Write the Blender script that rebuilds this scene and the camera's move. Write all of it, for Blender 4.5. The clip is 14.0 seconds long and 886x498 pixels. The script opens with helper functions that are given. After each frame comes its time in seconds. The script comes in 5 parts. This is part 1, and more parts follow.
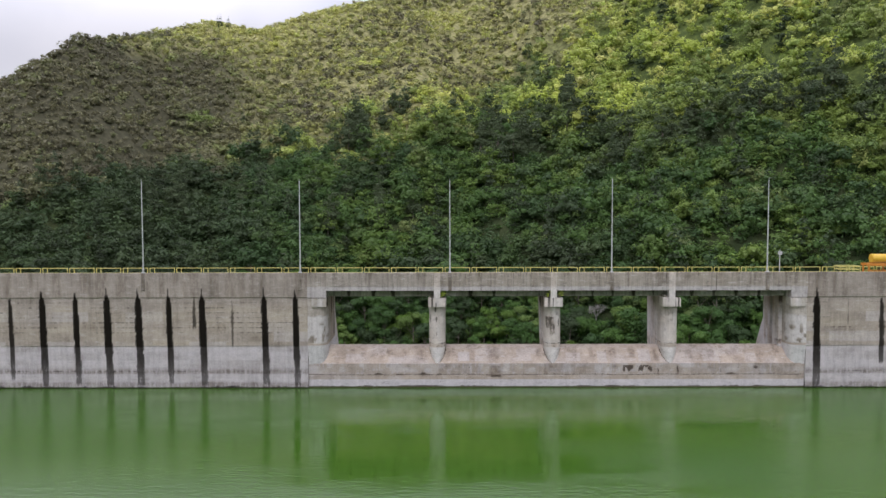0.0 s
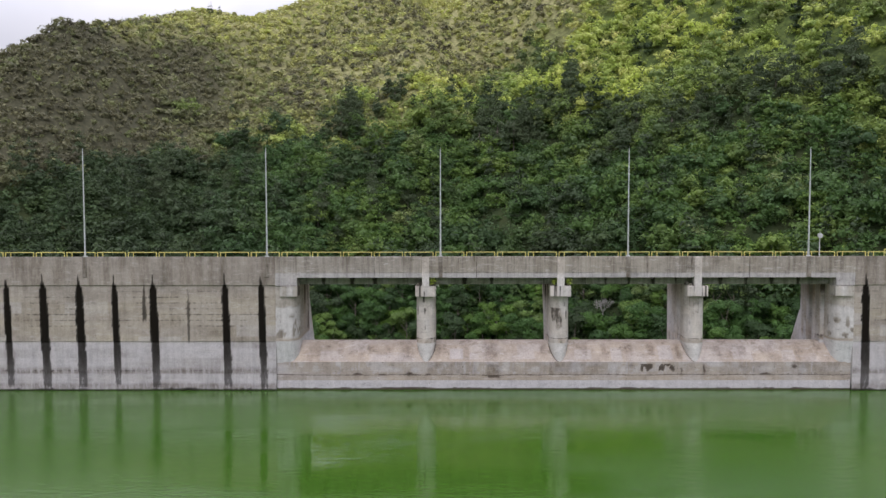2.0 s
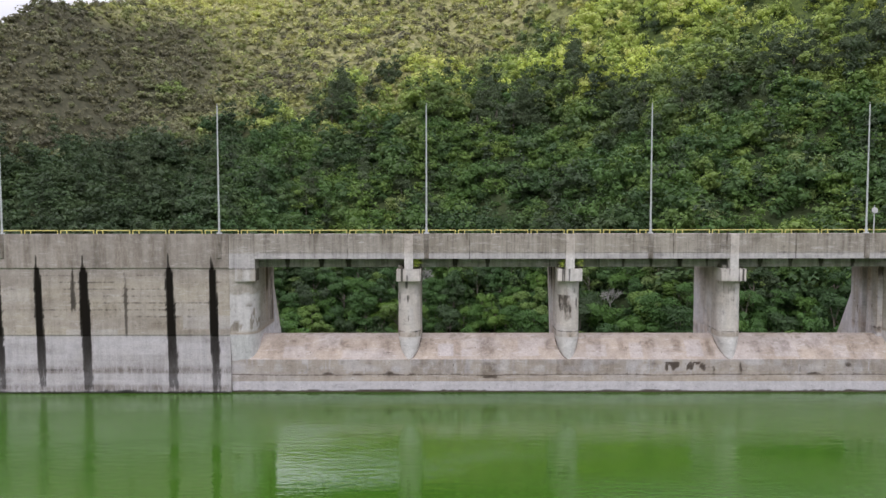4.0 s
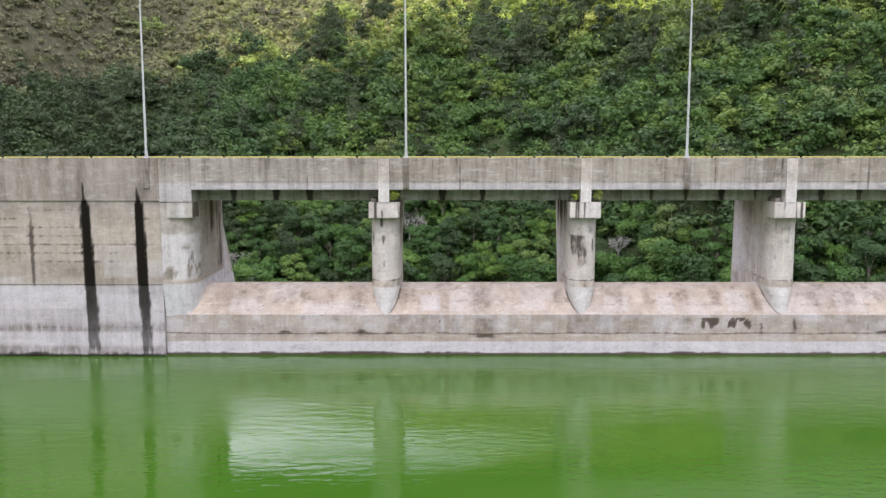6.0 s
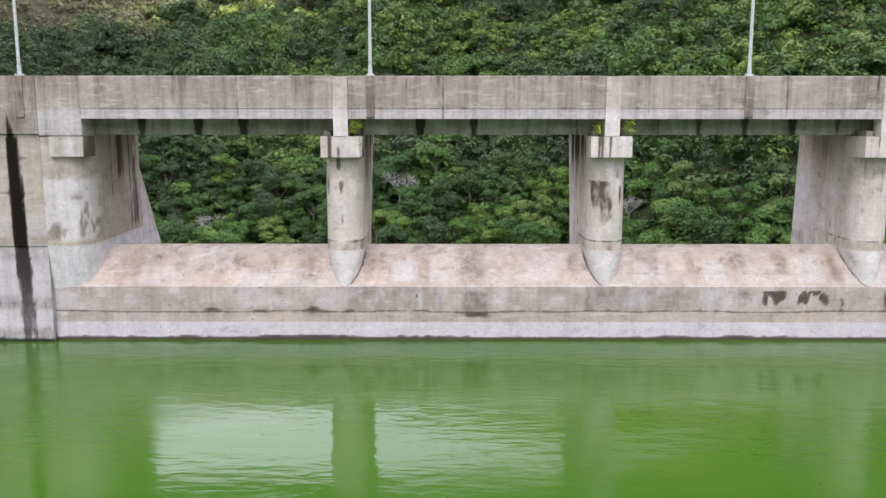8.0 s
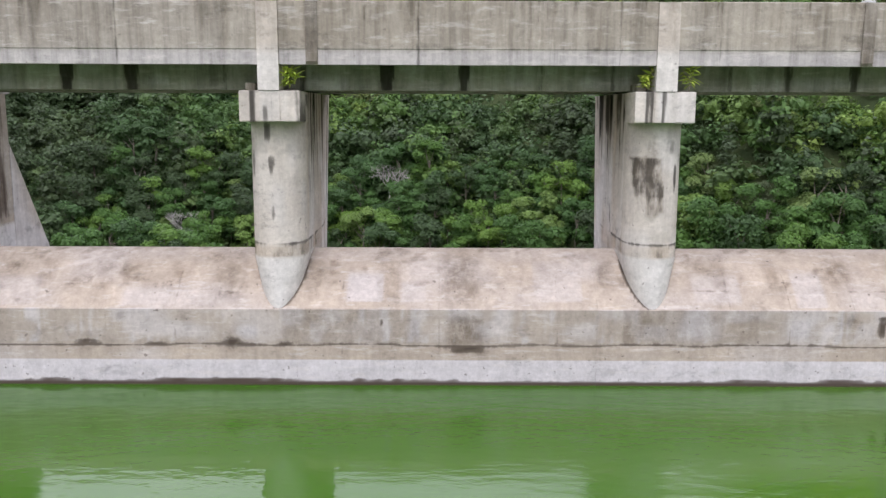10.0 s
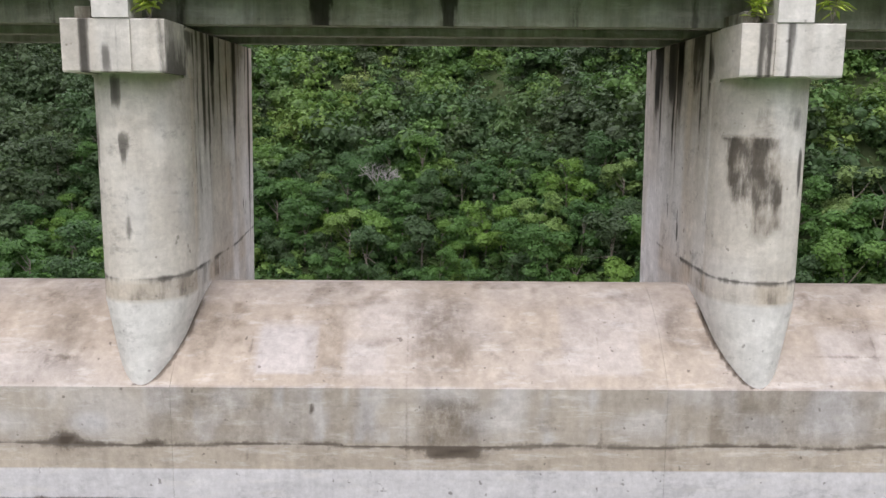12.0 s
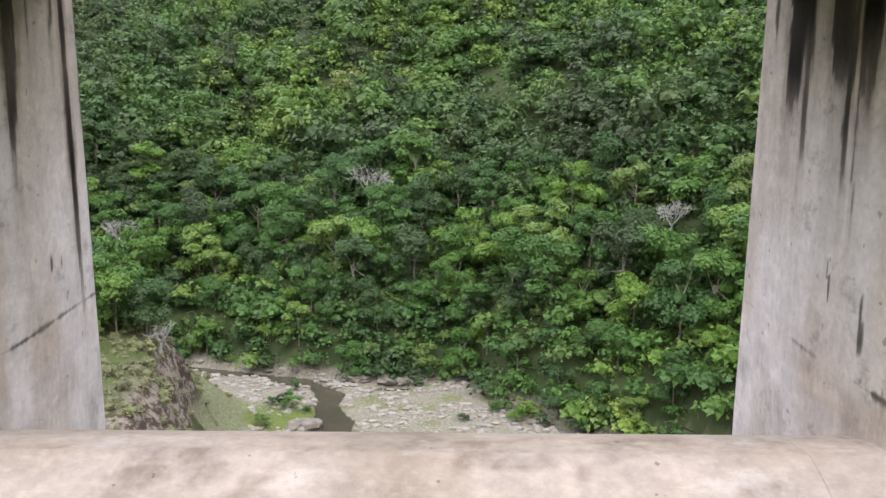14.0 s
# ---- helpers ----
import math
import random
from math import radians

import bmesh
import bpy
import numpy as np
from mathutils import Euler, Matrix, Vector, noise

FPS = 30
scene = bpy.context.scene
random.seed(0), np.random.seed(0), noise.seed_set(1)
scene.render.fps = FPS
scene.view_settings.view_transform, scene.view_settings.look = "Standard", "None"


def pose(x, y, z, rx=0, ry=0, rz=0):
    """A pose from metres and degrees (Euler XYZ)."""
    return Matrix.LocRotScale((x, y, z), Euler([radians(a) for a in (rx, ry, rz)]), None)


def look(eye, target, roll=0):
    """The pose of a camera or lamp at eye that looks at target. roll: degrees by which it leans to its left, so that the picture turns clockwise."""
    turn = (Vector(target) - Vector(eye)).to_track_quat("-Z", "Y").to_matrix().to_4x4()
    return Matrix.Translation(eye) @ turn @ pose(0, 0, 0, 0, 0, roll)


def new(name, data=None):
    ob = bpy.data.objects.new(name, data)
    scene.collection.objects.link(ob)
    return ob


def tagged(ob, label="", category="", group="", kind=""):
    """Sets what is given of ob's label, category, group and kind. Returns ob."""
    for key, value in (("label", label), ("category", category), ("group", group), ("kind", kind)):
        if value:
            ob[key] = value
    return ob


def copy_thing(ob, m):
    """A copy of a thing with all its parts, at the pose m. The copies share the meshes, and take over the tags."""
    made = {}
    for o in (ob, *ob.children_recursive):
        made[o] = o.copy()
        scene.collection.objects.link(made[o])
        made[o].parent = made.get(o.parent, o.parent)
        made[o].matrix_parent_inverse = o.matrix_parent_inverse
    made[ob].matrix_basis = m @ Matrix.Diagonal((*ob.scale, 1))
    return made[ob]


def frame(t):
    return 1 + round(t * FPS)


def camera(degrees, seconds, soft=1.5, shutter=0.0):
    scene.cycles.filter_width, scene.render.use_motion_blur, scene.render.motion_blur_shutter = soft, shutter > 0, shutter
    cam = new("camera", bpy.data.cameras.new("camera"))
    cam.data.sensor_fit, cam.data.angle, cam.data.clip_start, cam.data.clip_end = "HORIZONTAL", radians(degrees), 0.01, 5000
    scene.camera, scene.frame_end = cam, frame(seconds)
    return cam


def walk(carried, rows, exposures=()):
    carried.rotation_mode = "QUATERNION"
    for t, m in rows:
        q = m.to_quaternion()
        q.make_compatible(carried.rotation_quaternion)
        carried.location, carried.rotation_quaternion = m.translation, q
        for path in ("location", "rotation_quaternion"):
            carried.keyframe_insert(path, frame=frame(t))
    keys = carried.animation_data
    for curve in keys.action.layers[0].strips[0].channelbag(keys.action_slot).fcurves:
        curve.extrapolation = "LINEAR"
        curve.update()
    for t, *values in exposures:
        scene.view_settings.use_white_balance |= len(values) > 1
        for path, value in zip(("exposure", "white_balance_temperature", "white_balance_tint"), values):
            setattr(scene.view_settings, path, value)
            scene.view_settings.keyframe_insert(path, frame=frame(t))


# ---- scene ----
cam = camera(55.0, 14.0)
METRES, EYE, TILT, LEAN, TURN = 93.0, 21.8, 0.0, 0.0, 0.3
ROWS = [
    (0.0, 0.0, 0.0, 0.0, -0.01, -3.3, 0.13),
    (0.5, 0.0029, 0.037, -0.0076, -0.0, -3.32, 0.11),
    (1.0, 0.0054, 0.0715, -0.0146, -0.0, -3.33, 0.11),
    (1.5, 0.0084, 0.1091, -0.0216, -0.0, -3.37, 0.1),
    (2.0, 0.0114, 0.1444, -0.0283, -0.0, -3.38, 0.08),
    (2.5, 0.0144, 0.1823, -0.035, -0.0, -3.4, 0.09),
    (3.0, 0.0171, 0.2184, -0.0412, -0.01, -3.43, 0.09),
    (5.5, 0.032, 0.4056, -0.0746, -0.06, -5.72, 0.04),
    (6.0, 0.0341, 0.4429, -0.0812, -0.1, -6.96, 0.02),
    (6.5, 0.0369, 0.4822, -0.0886, -0.13, -8.26, 0.0),
    (7.0, 0.0398, 0.5189, -0.0962, -0.16, -9.17, -0.01),
    (7.5, 0.0429, 0.5579, -0.1033, -0.17, -9.22, -0.06),
    (8.0, 0.0458, 0.5958, -0.109, -0.19, -9.18, -0.03),
    (10.5, 0.0566, 0.7719, -0.1341, -0.33, -9.2, -0.28),
    (11.0, 0.0584, 0.8041, -0.1381, -0.37, -9.19, -0.33),
    (11.5, 0.0601, 0.838, -0.1404, -0.4, -9.19, -0.37),
    (12.0, 0.0618, 0.869, -0.1413, -0.42, -9.19, -0.41),
    (12.5, 0.0637, 0.9009, -0.142, -0.45, -9.2, -0.53),
    (13.0, 0.0655, 0.9299, -0.1423, -0.47, -9.22, -0.55),
    (13.5, 0.0672, 0.9598, -0.1427, -0.5, -9.22, -0.57),
    (14.0, 0.0686, 0.9855, -0.1429, -0.51, -9.23, -0.58),
]
walk(cam, [(t, pose(0, 0, EYE, TILT, LEAN, TURN) @ pose(METRES * x, METRES * y, METRES * z, 90 + pitch, roll, yaw)) for t, x, y, z, yaw, pitch, roll in ROWS],
     [(0.0, -0.74, 6200, 18), (3.2, -0.67, 6200, 18), (5.3, -0.22, 6200, 19), (8.2, -0.04, 6200, 19), (10.3, -0.12, 6250, 17), (12.5, -0.14, 6350, 15), (13.2, -0.08, 6350, 15), (14.0, 0.40, 6350, 16)])

# ---- world, sun, exposure ----
world = bpy.data.worlds.new("overcast_sky")
scene.world = world
world.use_nodes = True
wn, wl = world.node_tree.nodes, world.node_tree.links
wn.clear()
SUN_EL, SUN_AZ = 56.0, 188.0          # degrees above the horizon; compass turn from +y, clockwise
sky = wn.new("ShaderNodeTexSky")
sky.sky_type = "NISHITA"
sky.sun_disc = False
sky.sun_elevation, sky.sun_rotation = radians(SUN_EL), radians(SUN_AZ)
sky.air_density, sky.dust_density = 1.0, 3.0
bg_blue = wn.new("ShaderNodeBackground")
bg_blue.inputs["Strength"].default_value = 0.07
cloud_noise = wn.new("ShaderNodeTexNoise")
cloud_noise.inputs["Scale"].default_value = 2.6
cloud_noise.inputs["Detail"].default_value = 6.0
cloud_ramp = wn.new("ShaderNodeValToRGB")
cloud_ramp.color_ramp.elements[0].position, cloud_ramp.color_ramp.elements[0].color = 0.38, (0.66, 0.69, 0.76, 1)
cloud_ramp.color_ramp.elements[1].position, cloud_ramp.color_ramp.elements[1].color = 0.62, (0.98, 0.98, 1.0, 1)
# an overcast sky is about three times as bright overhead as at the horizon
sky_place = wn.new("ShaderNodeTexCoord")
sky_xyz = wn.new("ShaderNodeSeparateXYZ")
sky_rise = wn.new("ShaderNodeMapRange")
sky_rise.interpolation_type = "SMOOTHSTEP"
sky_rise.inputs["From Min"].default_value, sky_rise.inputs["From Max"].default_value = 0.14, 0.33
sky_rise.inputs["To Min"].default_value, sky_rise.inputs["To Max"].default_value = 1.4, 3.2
bg_cloud = wn.new("ShaderNodeBackground")
sky_mix = wn.new("ShaderNodeMixShader")
sky_mix.inputs[0].default_value = 0.88
w_out = wn.new("ShaderNodeOutputWorld")
wl.new(sky.outputs[0], bg_blue.inputs[0])
wl.new(cloud_noise.outputs[0], cloud_ramp.inputs[0])
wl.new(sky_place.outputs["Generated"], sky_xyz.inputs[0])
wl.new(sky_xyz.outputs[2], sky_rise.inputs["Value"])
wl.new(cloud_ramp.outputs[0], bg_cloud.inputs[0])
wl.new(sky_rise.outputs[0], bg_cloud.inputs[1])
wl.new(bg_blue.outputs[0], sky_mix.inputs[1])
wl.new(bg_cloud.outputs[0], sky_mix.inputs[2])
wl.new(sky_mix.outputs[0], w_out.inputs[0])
sun_data = bpy.data.lights.new("sun", "SUN")
sun_data.energy, sun_data.angle, sun_data.color = 1.4, radians(12), (1.0, 0.96, 0.88)
sun = new("sun", sun_data)
sun_dir = Vector((math.sin(radians(SUN_AZ)) * math.cos(radians(SUN_EL)), math.cos(radians(SUN_AZ)) * math.cos(radians(SUN_EL)), math.sin(radians(SUN_EL))))
sun.matrix_world = look(sun_dir * 300, (0, 0, 0))

# ---- materials ----
def material(name):
    m = bpy.data.materials.new(name)
    m.use_nodes = True
    n, l = m.node_tree.nodes, m.node_tree.links
    return m, n, l, n["Principled BSDF"]

def add_noise(n, l, scale, detail=4.0, stretch=None, rough=0.55, coords=None):
    """Noise in metres; stretch squeezes the three axes."""
    c = coords or n.new("ShaderNodeNewGeometry").outputs["Position"]
    if stretch:
        m = n.new("ShaderNodeMapping")
        m.inputs["Scale"].default_value = stretch
        l.new(c, m.inputs["Vector"])
        c = m.outputs[0]
    t = n.new("ShaderNodeTexNoise")
    t.inputs["Scale"].default_value, t.inputs["Detail"].default_value, t.inputs["Roughness"].default_value = scale, detail, rough
    l.new(c, t.inputs["Vector"])
    return t.outputs[0]

def ramp(n, l, fac, *stops):
    r = n.new("ShaderNodeValToRGB")
    e = r.color_ramp.elements
    while len(e) < len(stops):
        e.new(0.5)
    for k, (p, c) in enumerate(stops):
        e[k].position = p
        e[k].color = (c, c, c, 1) if isinstance(c, (int, float)) else (*c, 1)
    l.new(fac, r.inputs[0])
    return r.outputs[0]

def mix(n, l, fac, a, b, kind="MIX"):
    x = n.new("ShaderNodeMix")
    x.data_type, x.blend_type = "RGBA", kind
    for socket, v in ((x.inputs[0], fac), (x.inputs[6], a), (x.inputs[7], b)):
        if isinstance(v, bpy.types.NodeSocket):
            l.new(v, socket)
        elif isinstance(v, (int, float)):
            socket.default_value = v
        else:
            socket.default_value = (*v, 1)
    return x.outputs[2]

def calc(n, l, op, a, b=0.0):
    x = n.new("ShaderNodeMath")
    x.operation = op
    x.use_clamp = True
    for socket, v in ((x.inputs[0], a), (x.inputs[1], b)):
        if isinstance(v, bpy.types.NodeSocket):
            l.new(v, socket)
        else:
            socket.default_value = v
    return x.outputs[0]

def relief(n, l, bsdf, height, strength, distance):
    b = n.new("ShaderNodeBump")
    b.inputs["Strength"].default_value, b.inputs["Distance"].default_value = strength, distance
    l.new(height, b.inputs["Height"])
    l.new(b.outputs[0], bsdf.inputs["Normal"])

def concrete(name, dark=(0.325, 0.285, 0.25), light=(0.49, 0.432, 0.38), streaks=0.22, grain=0.25, scuffs=0.35, stain=(0.010, 0.008, 0.006), tan=(0.57, 0.50, 0.40), white=(0.60, 0.57, 0.59), mottle=0.3, pits=0.35):
    """Weathered cast concrete. The attribute wear carries dark stain, tan crust and white lime, laid down where they are on the dam."""
    m, n, l, bsdf = material(name)
    big = add_noise(n, l, 0.35, 5)
    fine = add_noise(n, l, 6.0, 6, rough=0.7)
    mid = add_noise(n, l, 1.7, 7, stretch=(1.0, 1.0, 0.7), rough=0.68)
    drip = add_noise(n, l, 1.0, 5, stretch=(2.6, 2.6, 0.16), rough=0.65)
    lifts = add_noise(n, l, 1.0, 3, stretch=(0.12, 0.12, 3.2), rough=0.6)
    base = mix(n, l, ramp(n, l, big, (0.3, 0.0), (0.7, 1.0)), dark, light)
    wear = n.new("ShaderNodeVertexColor")
    wear.layer_name = "wear"
    split = n.new("ShaderNodeSeparateColor")
    l.new(wear.outputs[0], split.inputs[0])
    base = mix(n, l, split.outputs[1], base, mix(n, l, ramp(n, l, big, (0.35, 0.0), (0.65, 1.0)), tan, tuple(c * 0.78 for c in tan)))
    base = mix(n, l, split.outputs[2], base, white)
    base = mix(n, l, 0.55, base, ramp(n, l, fine, (0.25, 0.6), (0.65, 1.0)), "MULTIPLY")
    base = mix(n, l, 0.16, base, ramp(n, l, lifts, (0.35, 0.7), (0.5, 1.0)), "MULTIPLY")
    base = mix(n, l, streaks, base, ramp(n, l, drip, (0.36, 0.4), (0.55, 1.0)), "MULTIPLY")
    rough_edge = n.new("ShaderNodeMath")
    rough_edge.operation, rough_edge.inputs[1].default_value = "MULTIPLY_ADD", 1.5
    streaky = add_noise(n, l, 2.4, 8, stretch=(1.0, 1.0, grain), rough=0.72)
    l.new(streaky, rough_edge.inputs[0])
    l.new(split.outputs[0], rough_edge.inputs[2])
    bite = ramp(n, l, calc(n, l, "SUBTRACT", rough_edge.outputs[0], 0.75), (0.30, 0.0), (0.60, 1.0))
    depth = n.new("ShaderNodeMath")
    depth.operation, depth.inputs[1].default_value, depth.inputs[2].default_value = "MULTIPLY_ADD", 0.78, 0.22
    l.new(split.outputs[0], depth.inputs[0])
    ragged = calc(n, l, "MULTIPLY", bite, depth.outputs[0])
    scuff = add_noise(n, l, 1.0, 6, stretch=(0.9, 0.9, 4.5), rough=0.7)
    base = mix(n, l, calc(n, l, "MULTIPLY", ramp(n, l, scuff, (0.54, 0.0), (0.66, 1.0)), scuffs), base, (0.60, 0.555, 0.53))
    base = mix(n, l, 0.45, base, ramp(n, l, mid, (0.3, 0.66), (0.52, 1.0), (0.75, 1.0)), "MULTIPLY")
    smear = calc(n, l, "MULTIPLY", calc(n, l, "SUBTRACT", 1.0, wear.outputs[1]), ramp(n, l, streaky, (0.37, 0.25), (0.52, 0.9), (0.62, 1.15)))
    base = mix(n, l, smear, base, (0.42, 0.388, 0.35), "MULTIPLY")
    # spalled skin: paler and darker islands with ragged edges, and small air holes
    skin = add_noise(n, l, 0.9, 9, stretch=(1, 1, 1.6), rough=0.72)
    base = mix(n, l, mottle, base, ramp(n, l, skin, (0.34, 0.58), (0.43, 1.0), (0.53, 1.0), (0.60, 1.16)), "MULTIPLY")
    hole = add_noise(n, l, 5.5, 2, rough=0.4)
    base = mix(n, l, calc(n, l, "MULTIPLY", ramp(n, l, hole, (0.72, 0.0), (0.76, 1.0)), pits), base, (0.10, 0.085, 0.07))
    base = mix(n, l, ragged, base, stain)
    l.new(base, bsdf.inputs["Base Color"])
    bsdf.inputs["Roughness"].default_value = 0.9
    bsdf.inputs["Specular IOR Level"].default_value = 0.1
    relief(n, l, bsdf, fine, 0.35, 0.03)
    return m

CONCRETE = concrete("dam_concrete")
PARAPET = concrete("parapet_concrete", (0.29, 0.255, 0.22), (0.45, 0.405, 0.36), 0.5, mottle=0.65, scuffs=0.5)
PIER = concrete("pier_concrete", (0.52, 0.465, 0.42), (0.69, 0.63, 0.58), 0.14, tan=(0.68, 0.57, 0.475), white=(0.73, 0.695, 0.685), mottle=0.75, pits=0.5)
ABUTMENT = concrete("abutment_concrete", (0.40, 0.36, 0.315), (0.56, 0.51, 0.455), 0.25, stain=(0.045, 0.025, 0.017), tan=(0.55, 0.45, 0.36), white=(0.72, 0.70, 0.71), mottle=0.7, pits=0.5)
CREST = concrete("spillway_concrete", (0.355, 0.312, 0.275), (0.48, 0.422, 0.375), 0.15, grain=0.8, scuffs=0.45, tan=(0.535, 0.447, 0.368), stain=(0.075, 0.058, 0.046), mottle=0.5, pits=0.6)
GIRDER = concrete("girder_concrete", (0.32, 0.315, 0.265), (0.46, 0.45, 0.385), 0.5)

def foliage(name, grain, tone=1.0, hue=(1, 1, 1)):
    """Leaves: the attribute leaf carries the tree's tint, how dry or sunlit its stand is and each leaf's painted tone.
    """
    m, n, l, bsdf = material(name)
    a = n.new("ShaderNodeVertexColor")
    a.layer_name = "leaf"
    s = n.new("ShaderNodeSeparateColor")
    l.new(a.outputs[0], s.inputs[0])
    oi = n.new("ShaderNodeObjectInfo")
    tint = n.new("ShaderNodeMath")
    tint.operation = "FRACT"
    add = n.new("ShaderNodeMath")
    l.new(s.outputs[0], add.inputs[0])
    l.new(calc(n, l, "MULTIPLY", oi.outputs["Random"], calc(n, l, "SUBTRACT", a.outputs[1], 0.05)), add.inputs[1])
    l.new(add.outputs[0], tint.inputs[0])
    # bright and dry tones raised far above lush: sunlight put into upper-slope leaves
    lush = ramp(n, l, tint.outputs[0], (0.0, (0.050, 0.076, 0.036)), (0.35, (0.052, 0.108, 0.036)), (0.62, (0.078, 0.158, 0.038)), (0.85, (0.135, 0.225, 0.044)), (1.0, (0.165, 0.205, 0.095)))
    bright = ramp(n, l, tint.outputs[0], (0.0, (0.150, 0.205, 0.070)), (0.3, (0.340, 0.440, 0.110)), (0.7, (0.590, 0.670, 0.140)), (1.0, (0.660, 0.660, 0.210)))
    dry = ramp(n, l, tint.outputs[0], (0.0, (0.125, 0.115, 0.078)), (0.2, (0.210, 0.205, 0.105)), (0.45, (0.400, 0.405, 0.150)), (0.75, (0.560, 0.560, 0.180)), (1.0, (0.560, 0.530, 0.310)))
    twice = n.new("ShaderNodeMath")
    twice.operation, twice.inputs[1].default_value = "MULTIPLY", 2.0
    l.new(s.outputs[1], twice.inputs[0])
    lush = mix(n, l, 1.0, lush, hue, "MULTIPLY")
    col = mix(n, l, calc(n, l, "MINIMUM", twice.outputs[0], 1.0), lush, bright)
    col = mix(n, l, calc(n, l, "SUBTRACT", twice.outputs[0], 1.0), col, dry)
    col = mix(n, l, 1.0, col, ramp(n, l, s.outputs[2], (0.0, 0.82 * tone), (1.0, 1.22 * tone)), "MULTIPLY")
    specks = add_noise(n, l, grain * 1.3, 2)
    col = mix(n, l, 1.0, col, ramp(n, l, specks, (0.35, 0.7), (0.65, 1.25)), "MULTIPLY")
    l.new(col, bsdf.inputs["Base Color"])
    bsdf.inputs["Roughness"].default_value = 0.55
    bsdf.inputs["Specular IOR Level"].default_value = 0.3
    tr = n.new("ShaderNodeBsdfTranslucent")
    l.new(col, tr.inputs[0])
    mx = n.new("ShaderNodeMixShader")
    mx.inputs[0].default_value = 0.32
    l.new(bsdf.outputs[0], mx.inputs[1])
    l.new(tr.outputs[0], mx.inputs[2])
    relief(n, l, bsdf, specks, 0.5, 0.4 / grain)
    l.new(mx.outputs[0], n["Material Output"].inputs[0])
    return m

LEAVES = foliage("leaves", 5.0, 0.93, (1.04, 1.10, 0.90))
PINE_LEAVES = foliage("pine_needles", 5.0, 1.75, (1.15, 1.0, 1.05))
BANK_LEAVES = foliage("pale_green_leaves", 5.0, 3.4, (1.3, 1.02, 1.5))
FAR_LEAVES = foliage("far_leaves", 2.2, 1.04, (1.10, 1.04, 1.0))

def plain(name, a, b, scale=4.0, rough=0.7, metal=0.0, bump=0.2, depth=0.02, stretch=None):
    m, n, l, bsdf = material(name)
    f = add_noise(n, l, scale, 6, stretch, 0.65)
    l.new(mix(n, l, ramp(n, l, f, (0.3, 0.0), (0.7, 1.0)), a, b), bsdf.inputs["Base Color"])
    bsdf.inputs["Roughness"].default_value, bsdf.inputs["Metallic"].default_value = rough, metal
    relief(n, l, bsdf, f, bump, depth)
    return m

BARK = plain("bark", (0.10, 0.085, 0.065), (0.24, 0.21, 0.17), 5, 0.9)
PALE_BARK = plain("pale_bark", (0.20, 0.195, 0.175), (0.34, 0.33, 0.30), 5, 0.9)
YELLOW = plain("yellow_paint", (0.48, 0.44, 0.11), (0.58, 0.53, 0.17), 3, 0.5)
TANK_PAINT = plain("tank_yellow_paint", (0.62, 0.38, 0.03), (0.72, 0.46, 0.05), 2, 0.4)
ORANGE = plain("orange_steel", (0.45, 0.17, 0.02), (0.58, 0.24, 0.03), 3, 0.5)
STEEL = plain("galvanised_steel", (0.42, 0.43, 0.43), (0.58, 0.59, 0.59), 8, 0.5, 0.4, 0.05)
BOULDER = plain("boulder_stone", (0.085, 0.075, 0.06), (0.23, 0.205, 0.17), 1.1, 0.95, bump=0.8, depth=0.2)
ROCK = plain("river_stone", (0.14, 0.125, 0.105), (0.31, 0.285, 0.25), 1.3, 0.9)

